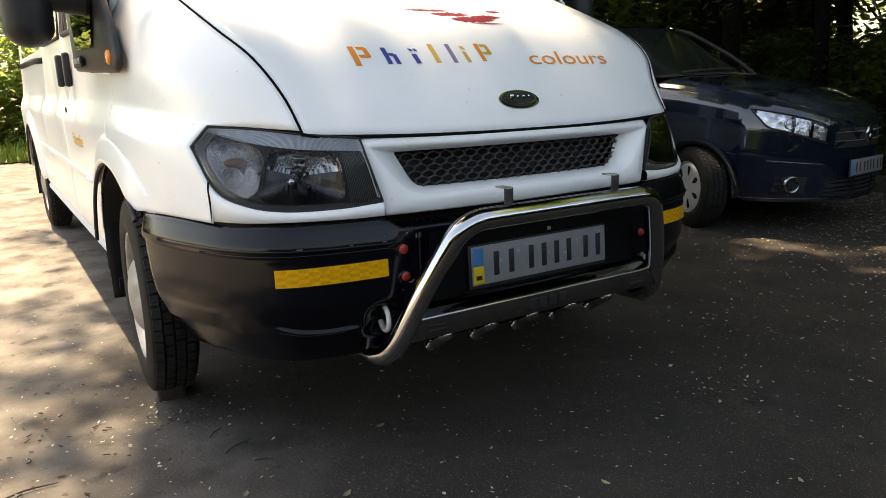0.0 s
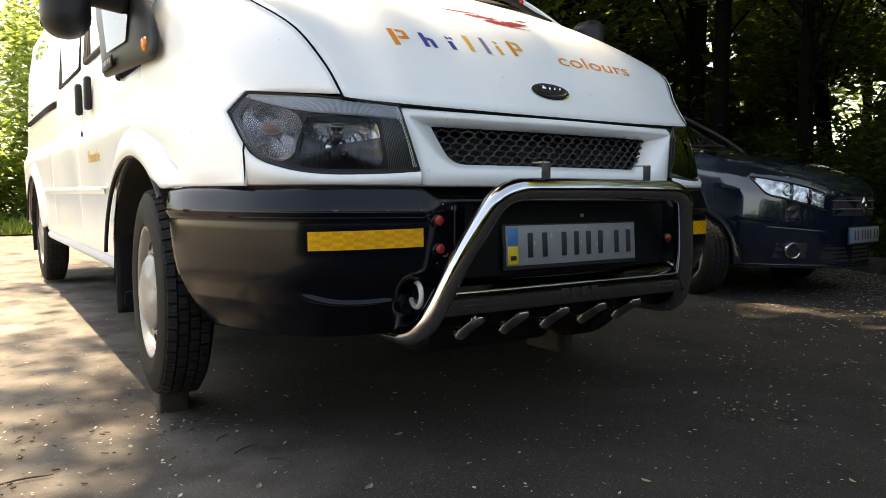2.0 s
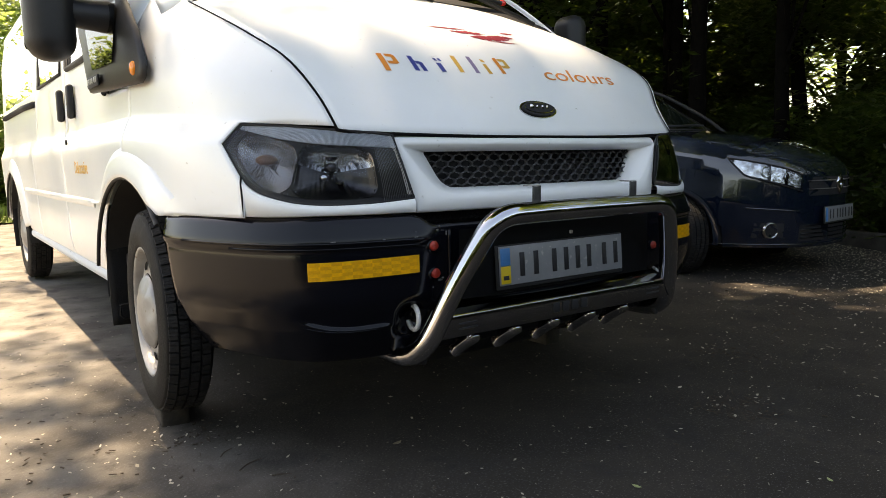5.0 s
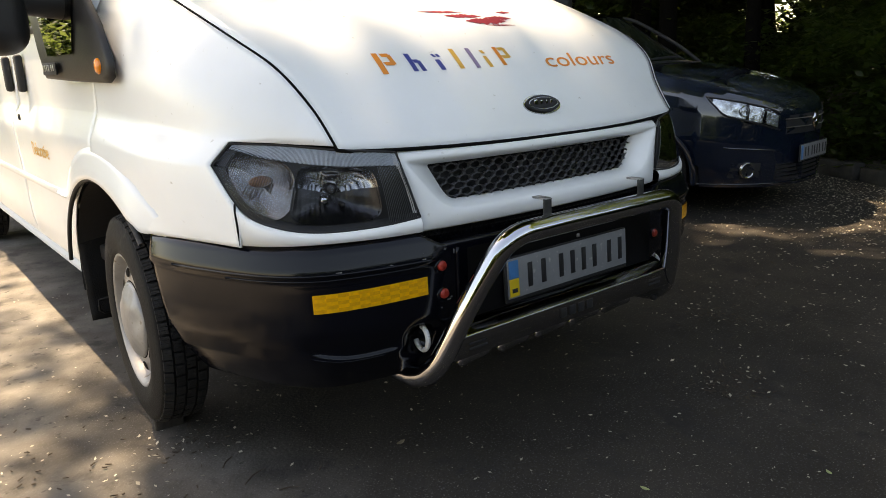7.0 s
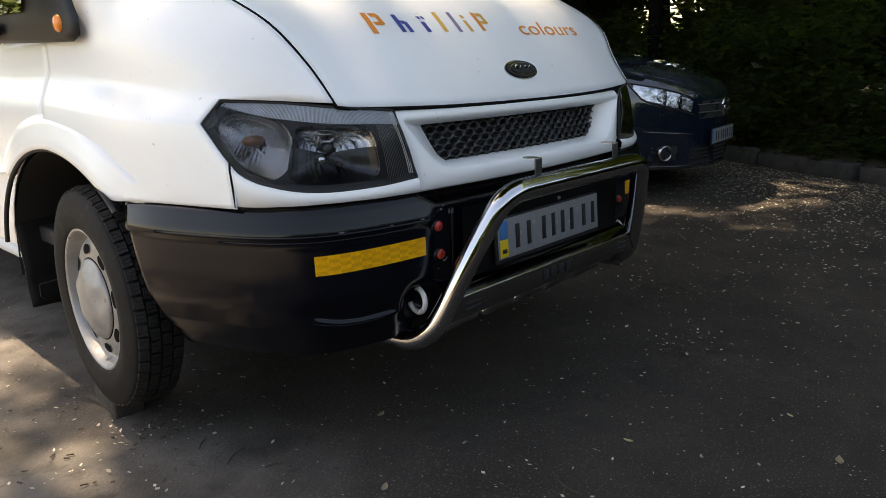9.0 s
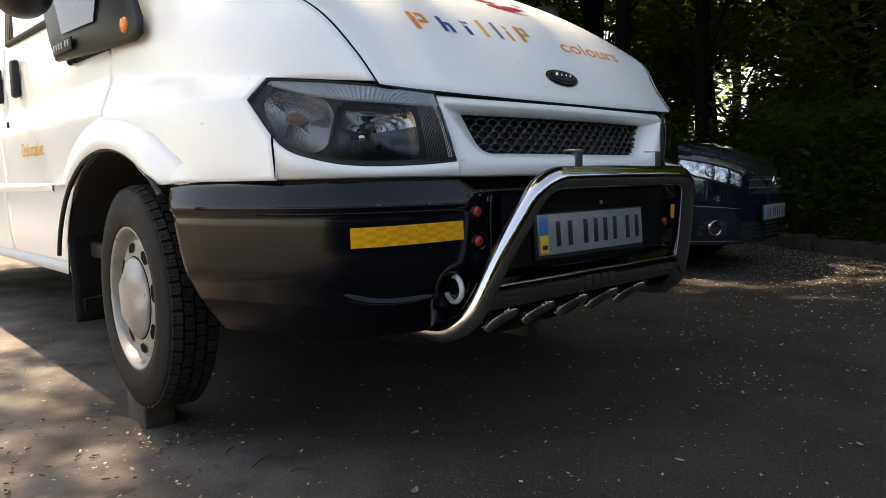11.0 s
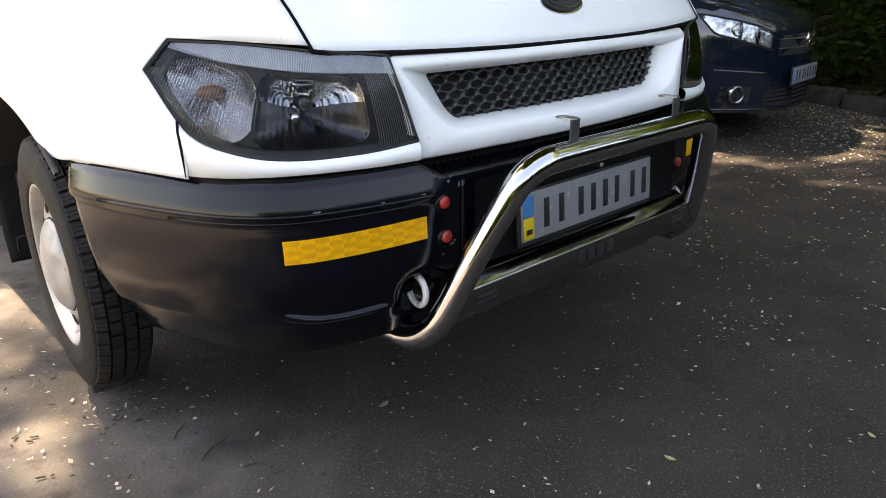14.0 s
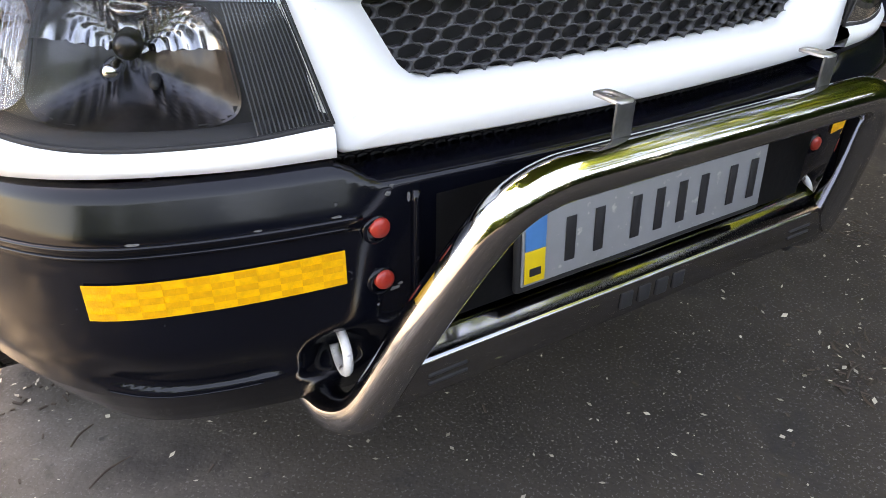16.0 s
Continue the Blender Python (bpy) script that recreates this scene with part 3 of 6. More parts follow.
def side_bm(y0, y1, zlo, zhi, n=26, axle=None, inset=0.0):
    rows = []
    ny = max(4, int((y1 - y0) / 0.05))
    for y in np.linspace(y0, y1, ny + 1):
        lo = max(zlo, arch_z(y, axle) if axle else 0)
        hi = zhi(y) if callable(zhi) else zhi
        rows.append([(-side_x(z) + inset, y, z) for z in np.clip(SIDE_ROWS, lo, max(hi, lo + 0.01))])
    return grid(rows)


def belt(y):
    return 1.215 + 0.185 * min(1, max(0, (y - 1.50) / 0.14))


both("front_door", lambda: side_bm(1.0985, 2.4285, 0.50, belt, 30, AXLE_F), WHITE, "white front door with shallow dents", after=lambda o: thick(o, 0.005, 1))
both("sliding_door", lambda: side_bm(2.4335, 3.5535, 0.50, 1.40), WHITE, "white sliding side door", after=lambda o: thick(o, 0.005, 1))
both("rear_quarter", lambda: side_bm(3.5585, 5.70, 0.50, 1.40, axle=AXLE_R), WHITE, "white rear side panel", after=lambda o: thick(o, 0.005, 1))
both("sill", lambda: tube([(-0.965, 1.62, 0.49), (-0.965, 4.20, 0.49)], 0.03, 10), WHITE)
for yy in (1.098, 2.431, 3.556):
    both("door_gap", lambda: grid([[(-side_x(z) + 0.006, yy - 0.008, z) for z in np.linspace(0.52 if yy > 1.5 else 0.95, 1.39 if yy > 1.5 else 1.21, 24)],
                                   [(-side_x(z) + 0.006, yy + 0.008, z) for z in np.linspace(0.52 if yy > 1.5 else 0.95, 1.39 if yy > 1.5 else 1.21, 24)]]), GAP)


def upper_bm(y0, y1, z0=1.40, z1=2.0, lean0=0.0, lean1=0.0):
    """A pillar between two windows; lean: how far its top lies behind its foot."""
    rows = []
    for t in np.linspace(0, 1, 6):
        rows.append([(-side_x(z), y0 + (y1 - y0) * t + (lean0 + (lean1 - lean0) * t) * (z - z0) / (z1 - z0), z) for z in np.linspace(z0, z1, 12)])
    return grid(rows)


for a, b, l0, l1 in ((2.36, 2.56, 0, 0), (3.42, 3.70, 0, 0), (5.44, 5.70, 0, 0)):
    both("window_pillar", lambda: upper_bm(a, b, lean0=l0, lean1=l1), WHITE)
for a, b in ((2.56, 3.42), (3.70, 5.44)):
    both("side_window", lambda: upper_bm(a + 0.004, b - 0.004, 1.402, 1.93), GLASS, "tinted side window")
    both("window_pillar", lambda: upper_bm(a, b, 1.93, 2.0), WHITE)
both("window_pillar", lambda: upper_bm(1.98, 2.36, 1.93, 2.0), WHITE)
both("door_window", lambda: upper_bm(1.64, 2.35, 1.405, 1.93, 0.28, 0.0), GLASS, "front door window reflecting the sky")
both("window_rubber", lambda: tube([(-side_x(z) - 0.004, y, z) for y, z in ((2.35, 1.93), (2.35, 1.405), (1.68, 1.402), (1.63, 1.395), (1.57, 1.31), (1.49, 1.222))], 0.015, 8), DARK)
both("window_rubber", lambda: tube([(-side_x(z) - 0.002, y, z) for y, z in ((2.565, 1.92), (2.565, 1.408), (3.41, 1.408), (3.41, 1.92))], 0.010, 8), DARK)


def roof_bm():
    rows = []
    for y in np.linspace(1.72, 5.72, 21):
        z0 = 1.99
        e = min(1, (y - 1.70) / 0.25)
        rows.append([(-0.92 * math.cos(t), y, z0 + 0.13 * e * math.sin(t) ** 0.7 + 0.02 * (e - 1)) for t in np.linspace(0, math.pi, 25)])
    return grid(rows)


part("roof", roof_bm(), WHITE, van, "white van roof")
part("rear_wall", grid([[(x, 5.70 + 0.02 * (1 - (x / 0.99) ** 2), z) for x in np.linspace(-side_x(z), side_x(z), 14)] for z in np.linspace(0.5, 2.05, 14)]), WHITE, van, "white rear doors of the van")


def screen_at(u, v):
    """The windscreen: u across, v from its base to the roof."""
    b = vec(u * 0.835, 0.865, 1.555 - 0.09 * abs(u) ** 2.6)
    t = vec(u * 0.78, 1.74, 2.03 - 0.05 * u * u)
    return b + (t - b) * v + vec(0, -0.03 * math.sin(math.pi * v), 0.02 * math.sin(math.pi * v))


part("windscreen", grid([[screen_at(u, v) for u in np.linspace(-0.98, 0.98, 30)] for v in np.linspace(0.05, 0.97, 16)]), GLASS, van, "dark windscreen")
both("windscreen_pillar", lambda: grid([[(-(0.80 + 0.035 * (1 - v)) - 0.06 * k * (1 - 0.2 * v), screen_at(-1, v)[1] + 0.10 * k, screen_at(-1, v)[2] - 0.03 * k) for k in np.linspace(-0.1, 1, 6)] for v in np.linspace(0, 1, 14)]), WHITE, after=lambda o: thick(o, 0.01, 0))
both("door_shoulder", lambda: grid([[(-0.86 - 0.10 * k, 1.095 + 0.62 * v, 1.56 + 0.46 * v - (0.165 + 0.15 * v) * k) for k in np.linspace(0, 1, 5)] for v in np.linspace(0, 1, 8)]), WHITE, after=lambda o: thick(o, 0.01, 0))
part("scuttle", grid([[screen_at(u, v) + vec(0, -0.008, 0.006) for u in np.linspace(-0.96, 0.96, 30)] for v in (-0.01, 0.04, 0.085)]), DARK, van, "black plastic scuttle panel")
for x0, x1 in ((-0.62, 0.02), (0.02, 0.66)):
    a, b, c = screen_at(x0, 0.06) + vec(0, -0.03, 0.02), screen_at((x0 + x1) / 2, 0.10) + vec(0, -0.045, 0.02), screen_at(x1, 0.15) + vec(0, -0.035, 0.015)
    w = part("wiper", tube([a, b, c], 0.009, 8, smooth_n=14), DARK, van, "black windscreen wiper")
    part("wiper_arm", tube([screen_at(x1 + 0.1, 0.0) + vec(0, -0.03, 0.01), b + vec(0, -0.015, 0.008)], 0.010, 8), DARK, w)
for x, m in ((0.455, PLASTIC_RED), (0.505, FLAGY), (0.553, PLASTIC_RED)):
    bm = bmesh.new()
    bmesh.ops.create_uvsphere(bm, u_segments=12, v_segments=8, radius=0.016)
    bmesh.ops.transform(bm, matrix=pose(x * 1.06, 0.985, 1.648 - (x - 0.45) * 0.15) @ Matrix.Diagonal((1.25, 0.7, 0.8, 1)), verts=bm.verts)
    part("dashboard_bead", bm, m, van)

# ---- grille panel and grille ----
def front_y(x, z):
    return 0.050 + 0.135 * x * x + (z - 0.80) * 0.13


def ring_loop(corners, radii, y_of, ne=16, nc=7):
    """A closed line with rounded corners, always the same count of points."""
    out = []
    c = [np.array(p, float) for p in corners]
    n = len(c)
    for i in range(n):
        p, a, b = c[i], c[i - 1], c[(i + 1) % n]
        da, db = (a - p) / np.linalg.norm(a - p), (b - p) / np.linalg.norm(b - p)
        r = radii[i]
        s, e = p + da * r, p + db * r
        for t in np.linspace(0, 1, nc):
            out.append((1 - t) ** 2 * s + 2 * t * (1 - t) * p + t * t * e)
        e2 = b + (p - b) / np.linalg.norm(p - b) * radii[(i + 1) % n]
        for t in np.linspace(0, 1, ne + 2)[1:-1]:
            out.append(e + (e2 - e) * t)
    return [(x, y_of(x, z), z) for x, z in out]


def make_front_panel():
    bm = bmesh.new()
    o = ((-.553, 1.010), (.553, 1.010), (.497, .803), (-.497, .803))
    loops = [ring_loop(o, (.03, .03, .01, .01), lambda x, z: front_y(x, z) + 0.045),
             ring_loop(o, (.03, .03, .01, .01), lambda x, z: front_y(x, z) + 0.010),
             ring_loop(((-.546, 1.003), (.546, 1.003), (.490, .809), (-.490, .809)), (.03, .03, .01, .01), lambda x, z: front_y(x, z)),
             ring_loop(((-.533, .991), (.533, .991), (.425, .848), (-.425, .848)), (.012, .012, .06, .06), lambda x, z: front_y(x, z) - 0.006),
             ring_loop(((-.525, .985), (.525, .985), (.418, .853), (-.418, .853)), (.012, .012, .055, .055), lambda x, z: front_y(x, z) - 0.002),
             ring_loop(((-.445, .969), (.445, .969), (.388, .865), (-.388, .865)), (.01, .01, .045, .045), lambda x, z: front_y(x, z) + 0.030),
             ring_loop(((-.440, .969), (.440, .969), (.384, .866), (-.384, .866)), (.01, .01, .045, .045), lambda x, z: front_y(x, z) + 0.060)]
    grid(loops, bm, close_v=True, flip=True)
    for s in (-1, 1):   # the strip that runs on below each lamp
        rows = []
        for t in np.linspace(0, 1, 24):
            p = lamp_edge(LAMP_LOW, t * 0.83)
            d = vec(-0.25 - 0.5 * t, -1 + 0.4 * t, 0)
            q = p + d * 0.006
            rows.append([(s * -a[0], a[1], a[2]) for a in (p + vec(0, 0.03, 0.004), q + vec(0, 0, -0.004), q + d * 0.006 + vec(0, 0, -0.014), vec(q[0], q[1], 0.808) + d * 0.004, vec(q[0], q[1], 0.803) - d * 0.03)])
        grid(rows, bm, flip=s > 0)
    return part("grille_panel", bm, WHITE, van, "white grille surround with a thick top bar")


panel = make_front_panel()
for s in (-1, 1):   # dark gap where the strip below the lamp ends
    d = vec(-0.73, -0.62, 0)
    q, q2 = lamp_edge(LAMP_LOW, 0.803) + d * 0.008, lamp_edge(LAMP_LOW, 0.785) + d * 0.008
    part("shut_line", tube([(s * -a[0], a[1], a[2]) for a in (q + vec(0, 0, 0.002), q + d * 0.004 + vec(0, 0, -0.014), vec(q2[0], q2[1], 0.806) + d * 0.005)], 0.0028, 6), GAP, panel)


def make_grille():
    """Honeycomb of wide cells."""
    bm = bmesh.new()
    px, pz = 0.0415, 0.0168
    for r in range(-1, 8):
        z = 0.866 + r * pz
        for c in range(-12, 13):
            x = c * px + (px / 2 if r % 2 else 0)
            if abs(x) > 0.375 + (z - 0.86) * 0.65 + 0.03 or z > 0.975:
                continue
            o, i = [], []
            for k in range(12):
                a = 2 * math.pi * k / 12
                ox, oz = px * 0.56 * math.cos(a), pz * 0.70 * math.sin(a)
                hx, hz = px * 0.488 * math.cos(a), pz * 0.615 * math.sin(a)
                o.append((x + ox, front_y(x + ox, z) + 0.0490, z + oz))
                i.append((x + hx, front_y(x + hx, z) + 0.0475, z + hz))
            b = [(p[0], p[1] + 0.014, p[2]) for p in i]
            grid([o, i, b], bm, close_v=True, flip=True)
    part("grille_mesh", bm, MESH, panel, "black honeycomb plastic grille")
    part("radiator_screen", grid([[(x, front_y(x, z) + 0.115, z) for x in np.linspace(-.50, .50, 20)] for z in np.linspace(0.74, 1.0, 4)]), DARK, panel)
    bm = bmesh.new()
    for r in range(3):
        for c in range(-26, 27):
            x, z = c * 0.0185 + (0.009 if r % 2 else 0), 0.772 + r * 0.012
            o = [(x + 0.0105 * math.cos(a), front_y(x, z) + 0.062, z + 0.0078 * math.sin(a)) for a in np.linspace(0, 6.283, 8, endpoint=False)]
            i = [(x + 0.0078 * math.cos(a), front_y(x, z) + 0.058, z + 0.0046 * math.sin(a)) for a in np.linspace(0, 6.283, 8, endpoint=False)]
            b = [(p[0], p[1] + 0.012, p[2]) for p in i]
            grid([o, i, b], bm, close_v=True, flip=True)
    part("lower_mesh", bm, BACKING, panel, "fine black mesh strip under the grille panel")


make_grille()

# ---- head lamps ----
def lamp_at(u, v, deep=0.0):
    b, t = lamp_edge(LAMP_LOW, u), lamp_edge(LAMP_TOP, u)
    n = vec(-0.15 - 0.65 * u ** 1.5, -1.0 + 0.45 * u ** 2, 0.05)
    n /= np.linalg.norm(n)
    p = b + (t - b) * v
    return p + n * (0.014 * math.sin(math.pi * min(1, max(0, v))) ** 0.6 * min(1, (1 - u) * 5 + 0.15) - 0.003) - n * deep


def make_lamp(s):
    root = part("head_lamp", grid([[lamp_at(u, v, 0.10) for v in np.linspace(0, 1, 8)] for u in np.linspace(0, 0.99, 16)]), DARK, van, "clear head lamp with ribbed indicator and dark bezel")
    made = []

    def add(name, bm, m, label=""):
        made.append(part(name, bm, m, root, label))
        return made[-1]
    us, vs = np.linspace(0, 1, 40), np.linspace(0, 1, 20)
    lens = add("lens", grid([[lamp_at(u, v) for v in vs] for u in us]), LENS, "clear scratched lamp lens")
    lens.visible_shadow = False
    # dark rim seal
    rim = [lamp_at(u, 0, -0.001) for u in us] + [lamp_at(u, 1, -0.001) for u in us[::-1]]
    add("seal", tube(rim + rim[:2], 0.0032, 6), DARK)
    # bezel with the two openings left out
    hole = lambda u, v: ((abs((u - 0.355) / 0.20)) ** 5 + (abs((v - 0.43) / 0.35)) ** 5 < 1) or ((abs((u - 0.750) / 0.190)) ** 2.6 + (abs((v - 0.40) / 0.385)) ** 2.6 < 1)
    bm = bmesh.new()
    U, V = np.linspace(0, 0.97, 70), np.linspace(0.02, 0.80, 44)
    vert = {}
    for i in range(69):
        for j in range(43):
            if hole((U[i] + U[i + 1]) / 2, (V[j] + V[j + 1]) / 2):
                continue
            q = []
            for a, b in ((i, j), (i + 1, j), (i + 1, j + 1), (i, j + 1)):
                if (a, b) not in vert:
                    vert[a, b] = bm.verts.new(tuple(lamp_at(U[a], V[b], 0.026 + 0.01 * U[a])))
                q.append(vert[a, b])
            bm.faces.new(q)
    add("bezel", bm, DARK, "black lamp bezel")
    add("lower_sill", grid([[lamp_at(u, v, d) for v, d in ((-0.01, 0.001), (0.055, 0.007), (0.075, 0.034))] for u in np.linspace(0, 0.97, 40)]), DARK)
    add("upper_shelf", grid([[lamp_at(u, v, d) for v, d in ((0.80, 0.032), (0.86, 0.022), (0.985, 0.008))] for u in np.linspace(0.02, 0.98, 30)]), LAMPSHELF)

    def bowl(name, uc, vc, au, av, e, depth, m, label, facets, a0, a1, wave):
        rows = []
        for r in np.linspace(1.04, 0.06, 18):
            row = []
            for a in np.linspace(a0, a1, 100):
                cu = math.copysign(abs(math.cos(a)) ** (2 / e), math.cos(a)) * au * r
                cv = math.copysign(abs(math.sin(a)) ** (2 / e), math.sin(a)) * av * r
                up = max(0.0, cv / av) if r < 0.98 else 0.0
                d = 0.030 + depth * (1 - r * r) * (1 - 0.75 * up) + 0.050 * up * min(1, (1 - r) * 6)
                d += wave * math.cos(cu * facets * 6.283) * min(1, (1.04 - r) * 5)
                row.append(lamp_at(uc + cu, vc + cv, d))
            rows.append(row)
        return add(name, grid(rows), m, label)
    # One bowl in two tones: bright sky above, dark ground below put into colour.
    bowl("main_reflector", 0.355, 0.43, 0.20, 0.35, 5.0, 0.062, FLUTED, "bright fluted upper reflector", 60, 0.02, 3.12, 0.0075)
    bowl("lower_reflector", 0.355, 0.43, 0.20, 0.35, 5.0, 0.062, CUP, "lower reflector darkened as if mirroring the ground", 40, 3.12, 6.303, 0.0030)
    bowl("indicator_reflector", 0.750, 0.40, 0.190, 0.385, 2.6, 0.040, INDICATOR, "ribbed indicator reflector", 50, 0, 6.2832, 0.0035)
    for uc, vc, r, m, d in ((0.36, 0.50, 0.015, CUP, 0.055), (0.40, 0.36, 0.010, SILVER, 0.05), (0.31, 0.30, 0.006, DARK, 0.05)):
        c, q = lamp_at(uc, vc, d), lamp_at(uc, vc, d + 0.05)
        add("bulb", tube([c, c * 0.9 + q * 0.1, q], [r * 0.6, r, r], 16), m)
    c = lamp_at(0.745, 0.44, 0.052)
    bm = bmesh.new()
    bmesh.ops.create_uvsphere(bm, u_segments=14, v_segments=10, radius=0.015)
    bmesh.ops.transform(bm, matrix=Matrix.Translation(c) @ Matrix.Diagonal((2.1, 1, 0.95, 1)), verts=bm.verts)
    add("indicator_bulb", bm, AMBERIN, "amber bulb")
    # moulded ribs of the lens
    bm = bmesh.new()

    def rib(u, v0, v1, w):
        grid([[lamp_at(u - w, v, 0.0015) for v in np.linspace(v0, v1, 8)], [lamp_at(u, v, 0.0035) for v in np.linspace(v0, v1, 8)], [lamp_at(u + w, v, 0.0015) for v in np.linspace(v0, v1, 8)]], bm)
    for u in np.r_[np.arange(0.004, 0.145, 0.0085), np.arange(0.930, 0.98, 0.0085)]:
        rib(u, 0.02, 0.79, 0.0017)
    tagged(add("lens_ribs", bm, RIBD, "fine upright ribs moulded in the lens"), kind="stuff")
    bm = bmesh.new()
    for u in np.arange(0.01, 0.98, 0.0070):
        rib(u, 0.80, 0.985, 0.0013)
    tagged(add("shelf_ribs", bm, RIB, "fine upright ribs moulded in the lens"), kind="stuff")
    bm = bmesh.new()
    for u in np.arange(0.570, 0.935, 0.0125):
        h = 0.375 * max(0, 1 - abs((u - 0.750) / 0.190) ** 2.6) ** (1 / 2.6)
        rib(u, 0.40 - h, 0.40 + h, 0.0036)
    tagged(add("indicator_ribs", bm, RIBI, "fine upright ribs moulded in the lens"), kind="stuff")
    if s > 0:
        for ob in [root] + made:
            for v in ob.data.vertices:
                v.co.x = -v.co.x
            ob.data.flip_normals()
    return root


# Sky's pale blue reflection and lamp shade are put into these rib colours.
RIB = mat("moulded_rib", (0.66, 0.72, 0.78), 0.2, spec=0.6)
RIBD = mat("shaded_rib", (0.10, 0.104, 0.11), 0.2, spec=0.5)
RIBI = glass_mat("clear_rib", (0.72, 0.73, 0.75), 0.10, 1.22)
# Shelf coloured pale blue for the sky that the lens would mirror.
LAMPSHELF = mat("sky_toned_lamp_shelf", (0.52, 0.57, 0.63), 0.30, var=0.3, scale=30)
make_lamp(-1)
make_lamp(1)

# ---- bumper ----
BUMP = [(0, .020), (.30, .030), (.50, .050), (.68, .088), (.80, .142), (.888, .245), (.955, .39), (1.008, .55), (1.036, .72)]
BUMP_S = spline(BUMP, 121)
PROF_Z = (.803, .790, .745, .730, .718, .700, .62, .56, .50, .46, .43, .405, .40)
PROF_IN = (.030, .018, .002, .000, .008, .006, .004, .008, .028, .050, .068, .085, .12)


def ease(a):
    a = min(1, max(0, a))
    return a * a * (3 - 2 * a)


def bump_at(t, z):
    """The bumper's face: t from -1 to 1 along it, z its height."""
    yend = 0.54 + (z - 0.42) * 0.30
    k = np.interp(yend, BUMP_S[:, 1], np.linspace(0, 1, 121))
    s = abs(t) * k
    x, y = (np.interp(s, np.linspace(0, 1, 121), BUMP_S[:, j]) for j in (0, 1))
    e = 0.004
    dx, dy = (np.interp(min(1, s + e), np.linspace(0, 1, 121), BUMP_S[:, j]) - np.interp(max(0, s - e), np.linspace(0, 1, 121), BUMP_S[:, j]) for j in (0, 1))
    n = vec(dy, -dx) / math.hypot(dx, dy)
    i = np.interp(-z, [-a for a in PROF_Z], PROF_IN)
    if x < 0.56:   # the middle carries the number plate and stays upright
        k2 = min(1, max(0, (x - 0.44) / 0.06))
        i = i * k2 + (0.012 + (max(0, i - 0.008) if z < 0.56 else 0)) * (1 - k2)
    # fog lamp hollow: a flat-bottomed half moon
    lo = 0.496 + 0.030 * abs((x - 0.690) / (0.14 if x > 0.69 else 0.26)) ** 2
    f = ease((z - lo) / 0.014) * ease((0.590 - z) / 0.06) * ease((0.145 - abs(x - 0.705)) / 0.06)
    i += 0.012 * f
    # deep hollow that holds the tow eye
    i += 0.050 * ease((0.066 - abs(x - 0.522)) / 0.060) * ease((0.060 - abs(z - 0.515)) / 0.050)
    p = vec(x, y, 0) - vec(n[0], n[1], 0) * i
    return vec(math.copysign(p[0], t), p[1], z)


def bumper_top(x):
    return 0.803 - 0.032 * min(1, max(0, (0.51 - abs(x)) / 0.05))


def make_bumper():
    rows = []
    zs = np.r_[np.linspace(0.803, 0.70, 16), np.linspace(0.69, 0.55, 8), np.linspace(0.54, 0.40, 36)]
    for t in np.linspace(-1, 1, 241):
        row = []
        for z in zs:
            zz = z
            p = bump_at(t, z)
            top = bumper_top(p[0])
            if zz > top:
                p = bump_at(t, top)
                p[2] = top + (zz - top) * 0.12
                p[1] += (zz - top) * 2.4
            row.append(p)
        rows.append(row)
    ob = part("bumper", grid(rows, flip=True), BLACK, van, "scuffed black plastic front bumper")
    thick(ob, 0.006, -1)
    return ob


bumper = make_bumper()


@functools.lru_cache(maxsize=None)
def bump_table(z):
    ts = np.linspace(0, 1, 120)
    return ts, [bump_at(t, z)[0] for t in ts]


def on_bumper(x, z, out=0.0):
    """The bumper's point at the width x, lifted off it by out."""
    ts, xs = bump_table(round(z, 3))
    t = np.interp(abs(x), xs, ts)
    p, q = bump_at(t, z), bump_at(min(1, t + 0.01), z)
    d = (q - p) / np.linalg.norm(q - p)
    p = p + vec(d[1], -d[0], 0) * out
    return vec(math.copysign(p[0], x), p[1], z)


def make_tape(s):
    """Strip of yellow reflective tape with a checked honeycomb."""
    a, b = (0.512, 0.797)
    rows = [[on_bumper(s * x, z - 0.006 * (x - a) / 0.28, 0.003) for z in np.linspace(0.646, 0.694, 5)] for x in np.linspace(a, b, 22)]
    t = part("reflective_tape", grid(rows, flip=s < 0), YELLOW, bumper, "yellow honeycomb reflective tape")
    bm = bmesh.new()
    for i in range(22):
        for j in range(5):
            if (i // 2 + j) % 2:
                continue
            x0, z0 = a + 0.004 + i * 0.0127, 0.6478 + j * 0.009
            grid([[on_bumper(s * (x0 + u * 0.0124), z0 + w * 0.0086 - 0.006 * (x0 - a) / 0.28, 0.0042) for w in (0, 1)] for u in (0, 0.5, 1)], bm, flip=s < 0)
    tagged(part("tape_check", bm, YELLOW2, bumper), kind="stuff")


